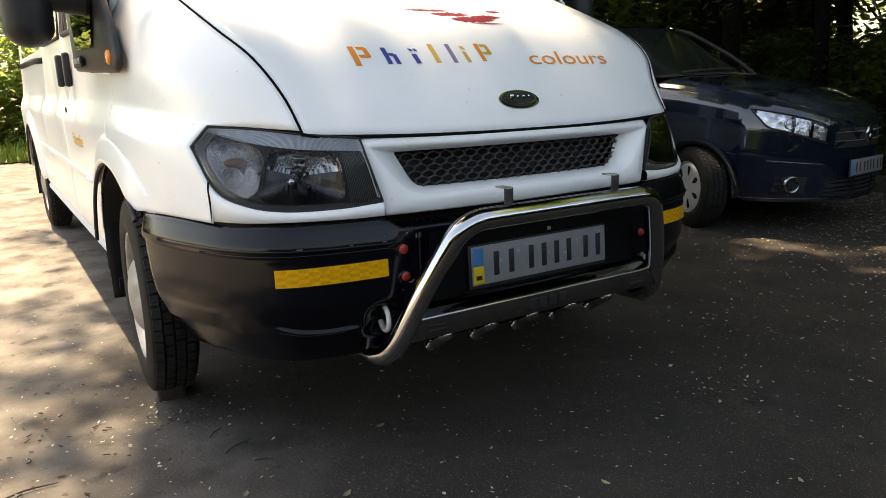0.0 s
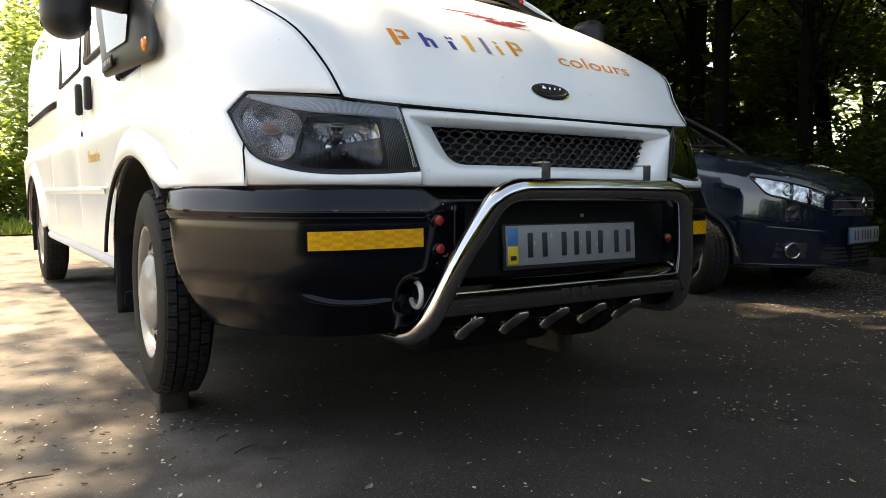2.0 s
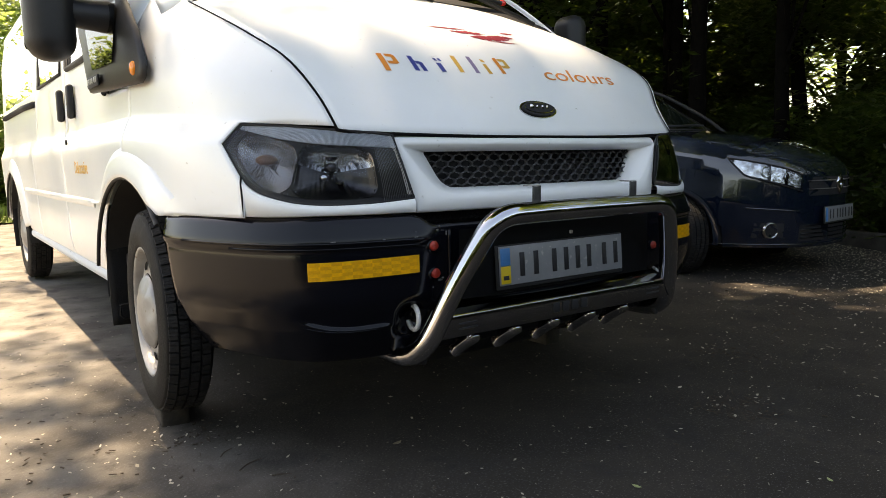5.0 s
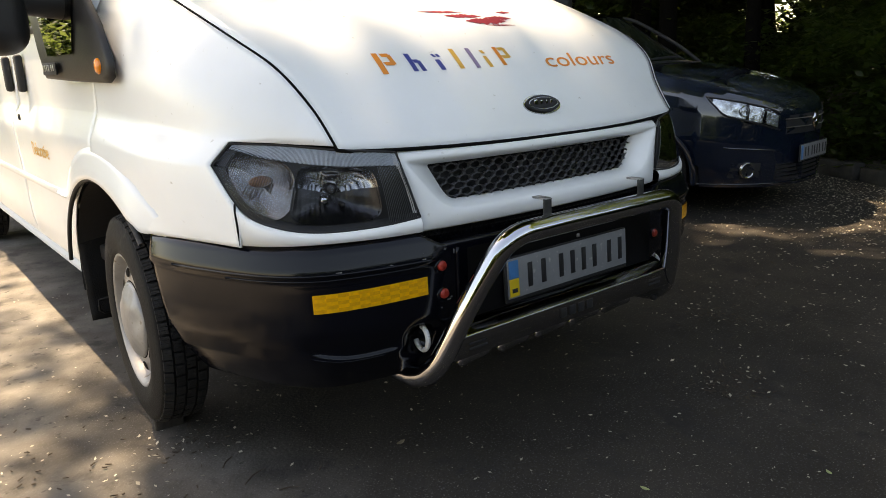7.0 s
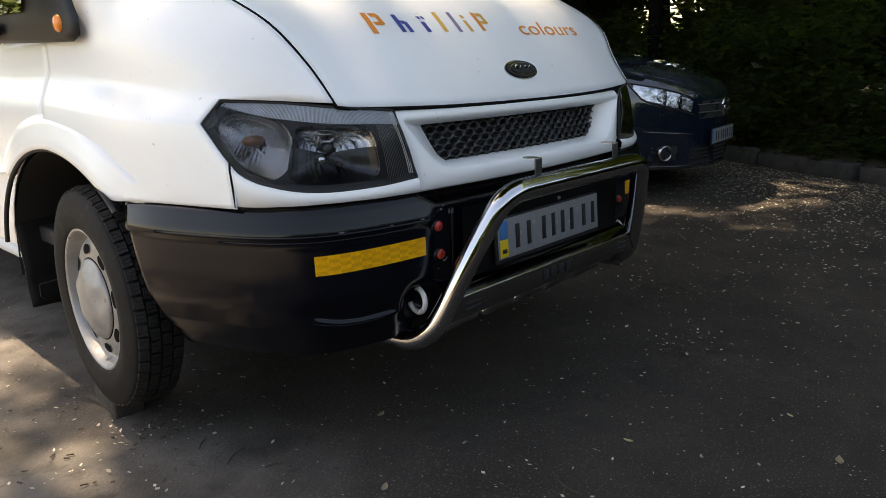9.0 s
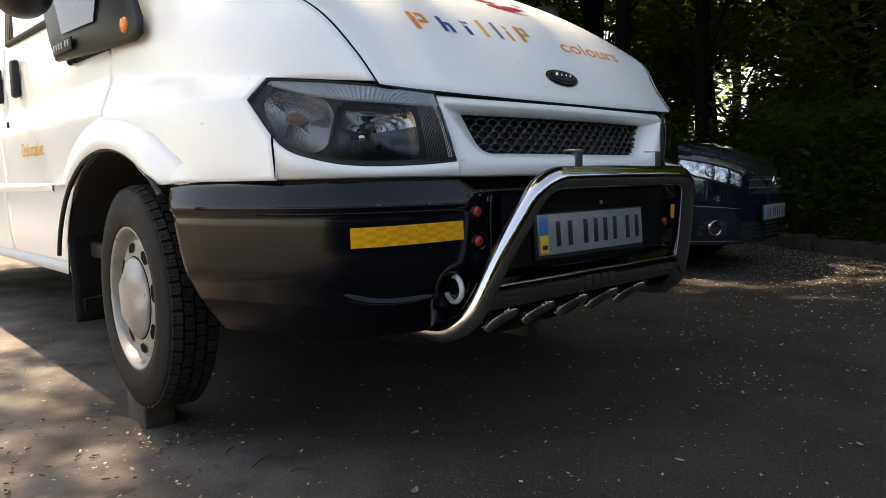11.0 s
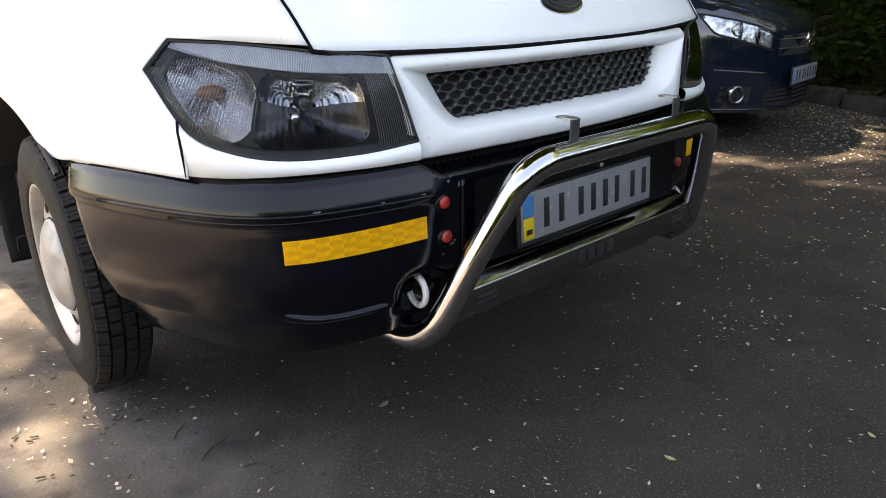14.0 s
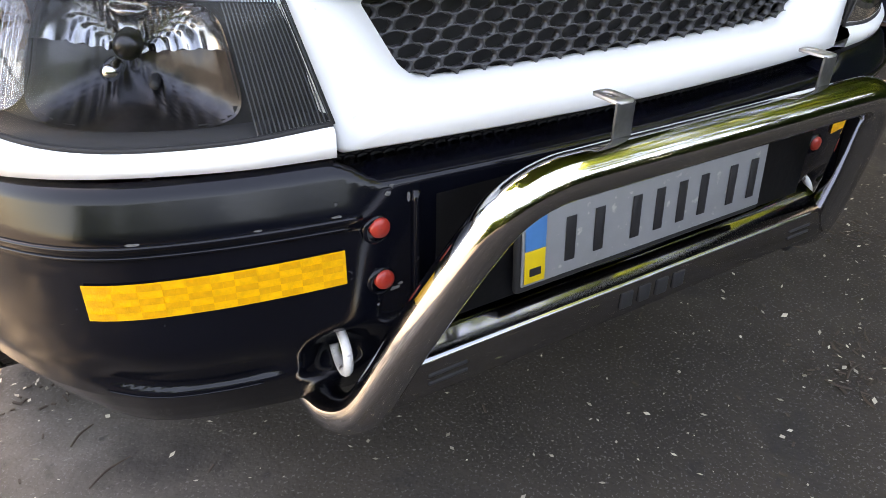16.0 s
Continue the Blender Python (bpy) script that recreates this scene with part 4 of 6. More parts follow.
make_tape(-1)
make_tape(1)
for s in (-1, 1):
    for z, x in ((0.714, 0.466), (0.638, 0.462)) if s < 0 else ((0.638, 0.462),):
        p = on_bumper(s * x, z)
        pl = part("plug", revolve([(0.004, 0.0138), (-0.005, 0.0138), (-0.009, 0.0118), (-0.0095, 0.004), (-0.0095, 0.0005)], 24, "y", m=Matrix.Translation(p)), RED, bumper, "red plastic plug")
        part("plug_collar", revolve([(0.0, 0.020), (-0.004, 0.019), (-0.004, 0.0142)], 24, "y", m=Matrix.Translation(p + vec(0.003 * s, 0.0, -0.003))), BLACK, bumper)
    # moulded line above the tape and a corner rib
    part("moulded_edge", tube([on_bumper(s * x, 0.722, 0.001) for x in np.linspace(0.50, 0.93, 30)], 0.003, 6), BLACK, bumper)
    part("moulded_edge", tube([on_bumper(s * x, 0.736, 0.0005) for x in np.linspace(0.49, 1.0, 40)], 0.0038, 8), BLACK, bumper)
    part("moulded_edge", tube([on_bumper(s * 0.415, z, 0.002) for z in (0.755, 0.72, 0.66, 0.60, 0.56)], 0.006, 6, smooth_n=12), BLACK, bumper)
    part("hollow_lip", tube([on_bumper(s * x, 0.495 + 0.030 * abs((x - 0.690) / (0.14 if x > 0.69 else 0.26)) ** 2, 0.001) for x in np.linspace(0.62, 0.80, 24)], [0.0005] + [0.0016] * 22 + [0.0005], 6), BLACK, bumper)

# scuffs where the black has been rubbed through
rng = random.Random(31)
for x, z, w, h in ((-0.452, 0.757, 0.007, 0.004), (-0.447, 0.768, 0.004, 0.006), (-0.425, 0.748, 0.003, 0.009), (-0.446, 0.618, 0.012, 0.004), (-0.437, 0.623, 0.005, 0.003),
                   (-0.52, 0.742, 0.010, 0.0022), (-0.61, 0.741, 0.007, 0.0018), (-0.74, 0.741, 0.013, 0.002), (-0.47, 0.600, 0.003, 0.003)):
    bm = bmesh.new()
    bm.faces.new([bm.verts.new(tuple(on_bumper(x + w * rng.uniform(.5, 1) * math.cos(a), min(0.768, z + h * rng.uniform(.5, 1) * math.sin(a)), 0.0012))) for a in np.linspace(0, 6.283, 9, endpoint=False)])
    bmesh.ops.recalc_face_normals(bm, faces=bm.faces[:])
    part("scuff", bm, SCUFF, bumper)

# tow eyes: chipped white rings standing in dark hollows
for sg in (-1, 1):
    ring = [(sg * (0.510 + 0.004 * math.cos(a)), 0.096 - 0.034 * math.cos(a), 0.515 + 0.034 * math.sin(a)) for a in np.linspace(-2.7, 1.9, 32)]
    part("tow_eye", tube(ring, 0.0070, 10), HOOK, van, "chipped white steel tow eye")

# ---- number plate ----
def plate_bars(parent, groups, y, z, h, m=INK):
    for x, w in groups:
        part("plate_bar", box(x, y, z, w * 0.44, 0.002, h * 0.94, 0.0008), m, parent)


def make_plate(parent, m, w=0.52, h=0.112, eu=False):
    holder = part("plate_holder", box(0, 0.008, -0.004, w + 0.012, 0.012, h + 0.016, 0.004), DARK, parent, "black plastic plate holder")
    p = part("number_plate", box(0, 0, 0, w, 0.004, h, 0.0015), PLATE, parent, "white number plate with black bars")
    part("plate_strip", box(-w / 2 + 0.021, -0.0035, 0.026 if not eu else 0, 0.036, 0.002, 0.05 if not eu else 0.10, 0.0005), FLAGB, p)
    if not eu:
        part("plate_strip", box(-w / 2 + 0.021, -0.0035, -0.026, 0.036, 0.002, 0.05, 0.0005), FLAGY, p)
        part("plate_bar", box(-w / 2 + 0.021, -0.005, -0.034, 0.020, 0.002, 0.012, 0.0005), INK, p)
    k = w / 0.52
    plate_bars(p, [(x * k, 0.042 * k) for x in (-0.175, -0.120, -0.045, 0.005, 0.055, 0.105, 0.175, 0.228)], -0.0035, 0, 0.074)
    holder.matrix_basis = p.matrix_basis = m
    return p


make_plate(van, pose(-0.010, 0.010, 0.640, -4, 0, 0))
part("plate_screw", box(0.0, -0.008, 0.722, 0.012, 0.006, 0.010, 0.002), ZINC, bumper)
part("plate_backing", grid([[(x, 0.026, z) for z in np.linspace(0.56, 0.755, 4)] for x in np.linspace(-0.40, 0.40, 8)], flip=True), BACKING, bumper)

# ---- chrome bar ----
bull = part("bull_bar", tube([(-.530, .34, .400), (-.530, .26, .400), (-.528, .17, .400), (-.526, .105, .405), (-.517, .055, .430), (-.500, .022, .475), (-.455, -.020, .60),
                             (-.395, -.060, .725), (-.365, -.075, .770), (-.318, -.083, .793), (-.25, -.085, .797), (0, -.088, .798),
                             (.25, -.085, .797), (.318, -.083, .793), (.365, -.075, .770), (.395, -.060, .725), (.455, -.020, .60), (.500, .022, .475),
                             (.517, .055, .430), (.526, .105, .405), (.528, .17, .400), (.530, .26, .400), (.530, .34, .400)], 0.030, 28, smooth_n=150), CHROME, van, "polished chrome tubular front bar")


def make_bar_plate():
    rows = []
    for x in np.linspace(-.475, .475, 40):
        rows.append([(x * .97, .050, .556), (x * .985, .026, .542), (x, .001, .5275), (x * 1.002, -.003, .525), (x * 1.004, -.004, .521), (x * 1.015, -.004, .50), (x * 1.025, -.004, .468), (x * 1.025, -.002, .464), (x * 1.025, .008, .462)])
    pl = part("bar_plate", grid(rows, flip=True), BRUSH, bull, "polished steel strip across the chrome bar")
    thick(pl, 0.003)
    for i, x in enumerate((-0.062, -0.022, 0.018, 0.058)):
        part("cut_bar", box(x + 0.004, -0.0045, 0.496, 0.026, 0.006, 0.030, 0.002), DARK, bull)
    for s in (-1, 1):
        for dz in (0.006, -0.008):
            part("cut_bar", box(s * 0.395, -0.003, 0.494 + dz, 0.065, 0.006, 0.006, 0.002), DARK, bull)
    for x in (-.328, -.166, -.004, .158, .320):
        t = part("skid_tube", tube([(x, .060, .437), (x, .070, .431), (x, .090, .419), (x, .120, .399), (x, .150, .379)], 0.020, 18), CHROME, bull, "short slanting chrome tube")
        bm = bmesh.new()
        bmesh.ops.create_uvsphere(bm, u_segments=16, v_segments=10, radius=0.0202)
        bmesh.ops.transform(bm, matrix=Matrix.Translation((x, .060, .437)), verts=bm.verts)
        part("tube_cap", bm, CHROME, bull)
    for x in (-0.207, 0.197):
        b = part("lamp_bracket", box(x, -.078, .845, .030, .004, .050, .001), BRACKET, bull, "small dark steel lamp bracket")
        bm = bmesh.new()
        angles = np.linspace(0, 2 * math.pi, 24, endpoint=False)
        outer = lambda z: [(x + .015 * math.copysign(abs(math.cos(a)) ** 0.4, math.cos(a)), -.057 + .024 * math.copysign(abs(math.sin(a)) ** 0.4, math.sin(a)), z) for a in angles]
        inner = lambda z: [(x + .0055 * math.cos(a), -.050 + .011 * math.sin(a), z) for a in angles]
        grid([outer(.868), outer(.8715), inner(.8715), inner(.868), outer(.868)], bm, close_v=True)
        part("bracket_tab", bm, ZINC, bull)
    for s in (-1, 1):
        part("bar_bolt", revolve([(0, .012), (-.012, .012), (-.016, .008), (-.016, .001)], 12, "y", m=Matrix.Translation((s * .50, .075, .395))), DARK, bull)


make_bar_plate()

# ---- wheels ----
def tyre_bm(R, W, r0):
    d = 0.011
    prof = [(-W * .70, r0), (-W * .90, r0 + .006), (-W, r0 + .035), (-W * 1.03, r0 + .055), (-W * .99, R - .055), (-W * .91, R - .030), (-W * .76, R - d - .003),
            (0, R - d + .002), (W * .76, R - d - .003), (W * .91, R - .030), (W * .99, R - .055), (W * 1.04, r0 + .06), (W * .9, r0 + .006), (W * .70, r0)]
    return revolve(spline(prof, 44), 72)


def tread_bm(R, W, blocks=54, ribs=4):
    """Raised tread blocks with grooves between them, and sipes across."""
    bm = bmesh.new()
    step = W * 1.62 / ribs
    for k in range(ribs):
        x0 = -W * .81 + k * step
        x1 = x0 + step - 0.0075
        for i in range(blocks):
            a0 = 2 * math.pi * (i + 0.45 * (k % 2)) / blocks
            pitch = 2 * math.pi / blocks
            for h0, h1 in ((0.0, 0.25), (0.28, 0.52), (0.55, 0.80)):
                b0, b1 = a0 + pitch * h0, a0 + pitch * h1
                v = []
                for top in (0, 1):
                    for x, a in ((x0, b0), (x1, b0), (x1, b1), (x0, b1)):
                        edge = abs(x) > W * .74
                        r = (R - (.0085 if edge else 0.0) - 1.2 * max(0, abs(x) - W * .5) ** 2) if top else R - .024
                        v.append(bm.verts.new((x * (0.985 if top and edge else 1.0), r * math.cos(a), r * math.sin(a))))
                for q in ((4, 5, 6, 7), (0, 1, 5, 4), (1, 2, 6, 5), (2, 3, 7, 6), (3, 0, 4, 7)):
                    bm.faces.new([v[j] for j in q])
    return bm


def make_wheel(name, parent, m, R=0.346, W=0.080, holes=8, cover=False):
    """A steel wheel; its outer face looks to -x."""
    k = R / 0.330
    root = part(name, tyre_bm(R, W, 0.205 * k), RUBBER, parent, "worn black tyre with dusty tread on a steel wheel")
    root.matrix_basis = m
    tagged(part("tread", tread_bm(R, W), TREAD, root, smooth=False), kind="stuff")
    prof = [(-.060, .206), (-.084, .212), (-.089, .209), (-.087, .203), (-.070, .196), (-.045, .190), (-.034, .184), (-.040, .178), (-.052, .172), (-.060, .160), (-.064, .145), (-.066, .128), (-.067, .110)]
    part("rim", revolve([(a * W / 0.1, r * k) for a, r in spline(prof, 44)], 72), STEEL, root, "dull silver steel rim")
    bm = bmesh.new()
    rows = []
    for r, x in spline([(.196, -.070), (.185, -.080), (.15, -.086), (.08, -.088), (.04, -.084), (.001, -.083)] if cover else [(.120, -.066), (.1175, -.076), (.110, -.083), (.094, -.094), (.071, -.106), (.038, -.114), (.001, -.116)], 26):
        ring = []
        for t in np.linspace(0, 2 * math.pi, 72, endpoint=False):
            bulge = 0 if cover else 0.005 * math.cos(6 * t) * math.exp(-((r - 0.094) / 0.022) ** 2)
            ring.append(((x - bulge) * W / 0.1, r * k * math.cos(t), r * k * math.sin(t)))
        rows.append(ring)
    grid(rows, bm, close_v=True)
    part("hub_cap", bm, ALLOY if cover else STEEL, root, "dented silver hub cap")
    part("cap_groove", revolve([(-.0690 * W / 0.1, .1200 * k), (-.0695 * W / 0.1, .1220 * k), (-.066 * W / 0.1, .1235 * k)], 48), GAP, root)
    disc = sorted((r, a) for a, r in spline(prof, 44)[24:])
    disc_r, disc_x = [q[0] for q in disc], [q[1] for q in disc]
    for i in range(holes):
        a = 2 * math.pi * (i + 0.3) / holes
        c, sn = math.cos(a), math.sin(a)
        rings = []
        for f in (1.0, 0.8, 0.55, 0.3, 0.02):
            loop = []
            for t in np.linspace(0, 2 * math.pi, 20, endpoint=False):
                if cover:
                    rr, tt, xx = 0.135 * k + 0.042 * k * f * math.sin(t), 0.019 * k * f * (1 + 0.5 * math.sin(t)) * math.cos(t), -0.0905 * W / 0.1
                else:
                    rr, tt = 0.148 * k + 0.0145 * k * f * math.sin(t), 0.026 * k * f * math.copysign(abs(math.cos(t)) ** 0.7, math.cos(t))
                    xx = np.interp(math.hypot(rr, tt) / k, disc_r, disc_x) * W / 0.1 - 0.0030
                loop.append((xx, rr * c - tt * sn, rr * sn + tt * c))
            rings.append(loop)
        part("vent_hole", grid(rings, close_v=True), GAP, root)
    part("brake_drum", revolve([(-.03, 0.001), (-.03, .12 * k), (.06, .14 * k), (.06, 0.001)], 28), DARK, root)
    return root


wheel_l = make_wheel("front_wheel", van, pose(-0.932, AXLE_F, HUB_Z, 0, 0, -3.5) @ pose(0, 0, 0, 20))
wheel_r = make_wheel("front_wheel", van, pose(0.932, AXLE_F, HUB_Z, 0, 0, 179.5) @ pose(0, 0, 0, 50))
make_wheel("rear_wheel", van, pose(-0.915, AXLE_R, HUB_Z, 0, 0, 0))
make_wheel("rear_wheel", van, pose(0.915, AXLE_R, HUB_Z, 0, 0, 180))


def arch_parts(axle):
    c, a, b = axle + 0.07, 0.57, 0.462

    def flare():
        rows = []
        for t in np.linspace(math.radians(8 if axle < 2 else 10), math.radians(150 if axle < 2 else 170), 50):
            yy, zz = c + a * math.cos(t), HUB_Z + b * math.sin(t)
            row = []
            for k, out in ((1.20, -.003), (1.14, .006), (1.07, .017), (1.02, .025), (.995, .025), (.985, .008)):
                y, z = c + a * k * math.cos(t), HUB_Z + b * k * math.sin(t)
                if axle < 2:
                    z = max(z, 0.801)
                base = min(side_x(max(z, 0.5)), np.interp(y, (.44, .60, .735, .93), (.944, .992, 1.013, 1.02)) if axle < 2 else 9)
                row.append((-base - out * min(1, max(0.05, (y - 0.60) / 0.16)), y, z))
            rows.append(row)
        return grid(rows, flip=True)
    both("arch_flare", flare, WHITE, "white flared wheel arch lip", after=lambda o: thick(o, 0.004, 1))

    def liner():
        return grid([[(x, c + a * 0.985 * math.cos(t), HUB_Z + b * 0.985 * math.sin(t)) for x in np.linspace(-1.0, -0.62, 6)] for t in np.linspace(math.radians(-5), math.radians(146 if axle < 2 else 185), 40)])
    both("arch_liner", liner, DARK)
    both("arch_rubber", lambda: tube([(-side_x(0.9) - 0.016, c + a * 0.983 * math.cos(t), HUB_Z + b * 0.985 * math.sin(t)) for t in np.linspace(math.radians(12), math.radians(136), 40)], 0.008, 8), DARK)
    both("arch_back", lambda: grid([[(-0.64, c + a * 1.0 * math.cos(t) * r, HUB_Z + b * math.sin(t) * r) for t in np.linspace(-0.2, math.pi + 0.2, 24)] for r in (1.0, 0.5, 0.02)]), DARK)


arch_parts(AXLE_F)
arch_parts(AXLE_R)


def flap_bm(axle):
    rows = []
    for z in np.linspace(0.30, 0.74, 14):
        y = axle + 0.56 + 0.05 * math.sin((z - 0.3) * 5) + 0.02 * (z < 0.42)
        rows.append([(x, y + 0.012 * math.sin(9 * x), z) for x in np.linspace(-1.0, -0.74, 12)])
    return grid(rows)


for ax in (AXLE_F, AXLE_R):
    for o in both("mud_flap", lambda: flap_bm(ax), RUBBER, "black rubber mud flap", after=lambda o: thick(o, 0.012, 0)):
        s = 1 if o.data.vertices[0].co.x > 0 else -1
        part("moulded_rib", tube([(s * x, ax + 0.545, z) for x, z in ((.80, .33), (.96, .33), (.975, .345), (.975, .385), (.80, .40))], 0.005, 6), RUBBER, o)

# chassis and inside, dark
part("floor_pan", box(0, 3.05, 0.56, 1.86, 5.2, 0.06, 0.01), DARK, van, "dark underside of the van")
part("cross_member", box(0, 0.52, 0.46, 1.1, 0.5, 0.10, 0.02), DARK, van)
# Unseen sheet added to keep light off the ground below the bumper.
part("undertray_light_block", box(0, 0.56, 0.425, 1.40, 0.70, 0.03, 0.01), DARK, van)
part("axle_beam", box(0, AXLE_F + 0.02, 0.42, 1.5, 0.14, 0.10, 0.02), DARK, van)
part("axle_beam", box(0, AXLE_R, 0.42, 1.5, 0.12, 0.12, 0.02), DARK, van)
part("bulkhead", grid([[(x, 0.62, z) for z in np.linspace(0.5, 1.30, 4)] for x in np.linspace(-0.74, 0.74, 6)]), DARK, van)
part("dashboard", grid([[(x, y, z) for y, z in ((0.90, 1.50), (1.10, 1.50), (1.35, 1.44), (1.40, 1.1))] for x in np.linspace(-0.80, 0.80, 6)]), DARK, van)
# Unseen blocks and pipe added to darken the ground under the van.
part("sump_light_block", box(0.05, 0.80, 0.33, 0.62, 0.62, 0.20, 0.05, seg=3), DARK, van)
part("gearbox_light_block", box(0.05, 1.45, 0.36, 0.40, 0.75, 0.22, 0.06, seg=3), DARK, van)
part("subframe_light_block", box(0, 0.98, 0.40, 1.62, 0.34, 0.10, 0.03), DARK, van)
part("exhaust_light_block", tube([(0.30, 1.2, 0.30), (0.34, 2.0, 0.30), (0.36, 3.4, 0.30), (0.50, 5.3, 0.32)], 0.045, 14, smooth_n=24), DARK, van)
for x in (-0.45, 0.45):
    part("seat_back", box(x, 2.0, 1.35, 0.46, 0.14, 0.75, 0.05, seg=3), DARK, van)

# ---- mirrors, handles, side details ----
def sail_bm():
    pts = [(.865, 1.202), (.822, 1.218), (.822, 1.262), (.885, 1.36), (1.01, 1.48), (1.12, 1.60), (1.26, 1.63), (1.70, 1.57), (1.67, 1.46), (1.61, 1.40), (1.545, 1.295), (1.480, 1.218), (1.2, 1.208)]
    c = np.mean(np.array(pts), 0)
    rows = []
    for k, d in ((1.0, 0.004), (0.985, 0.016), (0.93, 0.022), (0.5, 0.026), (0.02, 0.028)):
        rows.append([(-side_x(c[1] + (z - c[1]) * k) - d - 0.008 - 0.035 * min(1, max(0, (c[0] + (y - c[0]) * k - 0.85) / 0.6)), c[0] + (y - c[0]) * k, c[1] + (z - c[1]) * k) for y, z in pts])
    return grid(rows, close_v=True, flip=True)


for sgn, sail in zip((-1, 1), both("mirror_foot", sail_bm, MATTE, "black plastic mirror foot and corner trim")):
    def tw(bm):
        return flip_x(bm) if sgn > 0 else bm
    part("amber_repeater", tw(revolve([(0.004, .030), (-.006, .029), (-.012, .020), (-.014, .001)], 24, "x", m=Matrix.Translation((-1.008, .905, 1.250)) @ Matrix.Diagonal((1, .80, .78, 1)))), AMBER, sail, "amber side repeater")
    part("quarter_pane", tw(grid([[(-side_x(1.29 + .19 * v) - .041 - 0.035 * min(1, max(0, (1.10 - .06 * v + (.26 + .16 * v) * u - 0.85) / 0.6)), 1.10 - .06 * v + (.26 + .16 * v) * u, 1.29 + .19 * v) for u in (0, .33, .67, 1)] for v in (0, .5, 1)])), GLASS, sail, "small quarter window")
    part("badge_plate", tw(box(-1.046, 1.36, 1.250, 0.006, 0.19, 0.038, 0.001)), DARK, sail)
    for i in range(6):
        part("badge_bar", tw(box(-1.0495, 1.292 + i * 0.027 + (0.012 if i > 1 else 0), 1.253, 0.003, 0.010, 0.020, 0.001)), ZINC, sail)
    part("mirror_arm", tw(tube([(-.96, 1.16, 1.44), (-1.03, 1.16, 1.445), (-1.12, 1.165, 1.45), (-1.20, 1.17, 1.46)], [.062, .052, .046, .055], 18, smooth_n=16)), MATTE, sail)
    bm = bmesh.new()
    hz, hx, hh = (1.535, .150, .49) if sgn < 0 else (1.500, .125, .33)
    bmesh.ops.create_cube(bm, size=1, matrix=pose(-1.198, 1.17, hz) @ Matrix.Diagonal((hx, .17, hh, 1)))
    bmesh.ops.bevel(bm, geom=bm.edges[:], offset=hx * .46, segments=6, affect="EDGES", profile=.5)
    part("mirror_housing", tw(bm), MATTE, sail, "large rounded black mirror housing")
    part("mirror_glass", tw(box(-1.198, 1.257, hz, hx - .015, .004, hh - .09, .01)), SILVER, sail)

for y in (2.20, 2.50):
    def hbm():
        return box(-side_x(1.31) - 0.020, y, 1.243, 0.030, 0.055, 0.155, 0.012)
    both("door_handle", hbm, DARK, "black plastic door handle")
both("door_lock", lambda: revolve([(0, .014), (-.006, .013), (-.007, .001)], 16, "x", m=Matrix.Translation((-side_x(1.05) - .001, 2.30, 1.06))), DARK)
both("door_rail", lambda: tube([(-side_x(1.33) - .006, 3.60, 1.33), (-side_x(1.36) - .006, 4.2, 1.345), (-side_x(1.36) - .006, 5.50, 1.345)], 0.02, 8), DARK, "black sliding door rail")
both("side_moulding", lambda: grid([[(-side_x(z) - d, y, z) for z, d in ((.775, .0), (.780, .006), (.803, .006), (.808, .0))] for y in np.linspace(1.70, 4.12, 30)], flip=True), WHITE)


def side_text():
    bm = letters("Dekorative", 0.078)
    mid = sum(v.co.x for v in bm.verts) / len(bm.verts)
    for v in bm.verts:
        x, y, h = (v.co.x - mid) * 0.86, v.co.y - 0.025, v.co.z
        z = 0.940 + y
        v.co = Vector((-side_x(z) - 0.0035 - h, 1.90 - x, z))
    part("side_lettering", bm, OCHRE, van, "ochre lettering on the door", smooth=False)


side_text()

# the blocks under the front wheels
for s in (-1, 1):
    b = part("wheel_block", box(0, 0, 0, 0.10, 0.22, 0.115, 0.008), WOOD)
    b.matrix_world = pose(s * 0.915 - 0.004, 1.16, ground_z(s, 1.16) + 0.047, 2, 0, 5 * s)
    tagged(b, "rough grey timber block under the front tyre", "block", group="blocks under the wheels")

# ---- the dark blue car ----
CAR = pose(3.99, 1.23, 0.012, 0.6, 0, 6.5)
car = empty("car", "dark blue saloon car parked nose out in shade", "car", CAR)
C_Y = (0.0, 0.05, 0.10, 0.17, 0.28, 0.40, 0.52, 0.68, 0.90, 1.05, 1.25, 2.2, 3.2, 3.7, 4.15, 4.28)
C_W = (0.16, 0.34, 0.46, 0.56, 0.67, 0.755, 0.815, 0.85, 0.866, 0.868, 0.868, 0.868, 0.866, 0.85, 0.80, 0.72)
C_H = (0.72, 0.81, 0.86, 0.90, 0.945, 0.985, 1.02, 1.055, 1.095, 1.12, 1.14, 1.13, 1.11, 1.09, 1.05, 0.98)
C_AXF, C_AXR, C_R = 0.86, 3.46, 0.305


def car_at(y, s):
    """The body's point at the length y; s from 0 on the crown to 1 at the sill."""
    w, h = np.interp(y, C_Y, C_W), np.interp(y, C_Y, C_H)
    fx = np.interp(s, (0, .15, .30, .40, .47, .54, .62, .75, .88, 1), (0, .52, .78, .865, .91, .945, .972, 1.0, .985, .94))
    d = h - 0.24
    fz = np.interp(s, (0, .15, .30, .40, .47, .54, .62, .75, .88, 1), (0, .010, .034, .068, .11, .175, .29, .55, .80, 1.0))
    return vec(w * fx, y, h - d * fz)


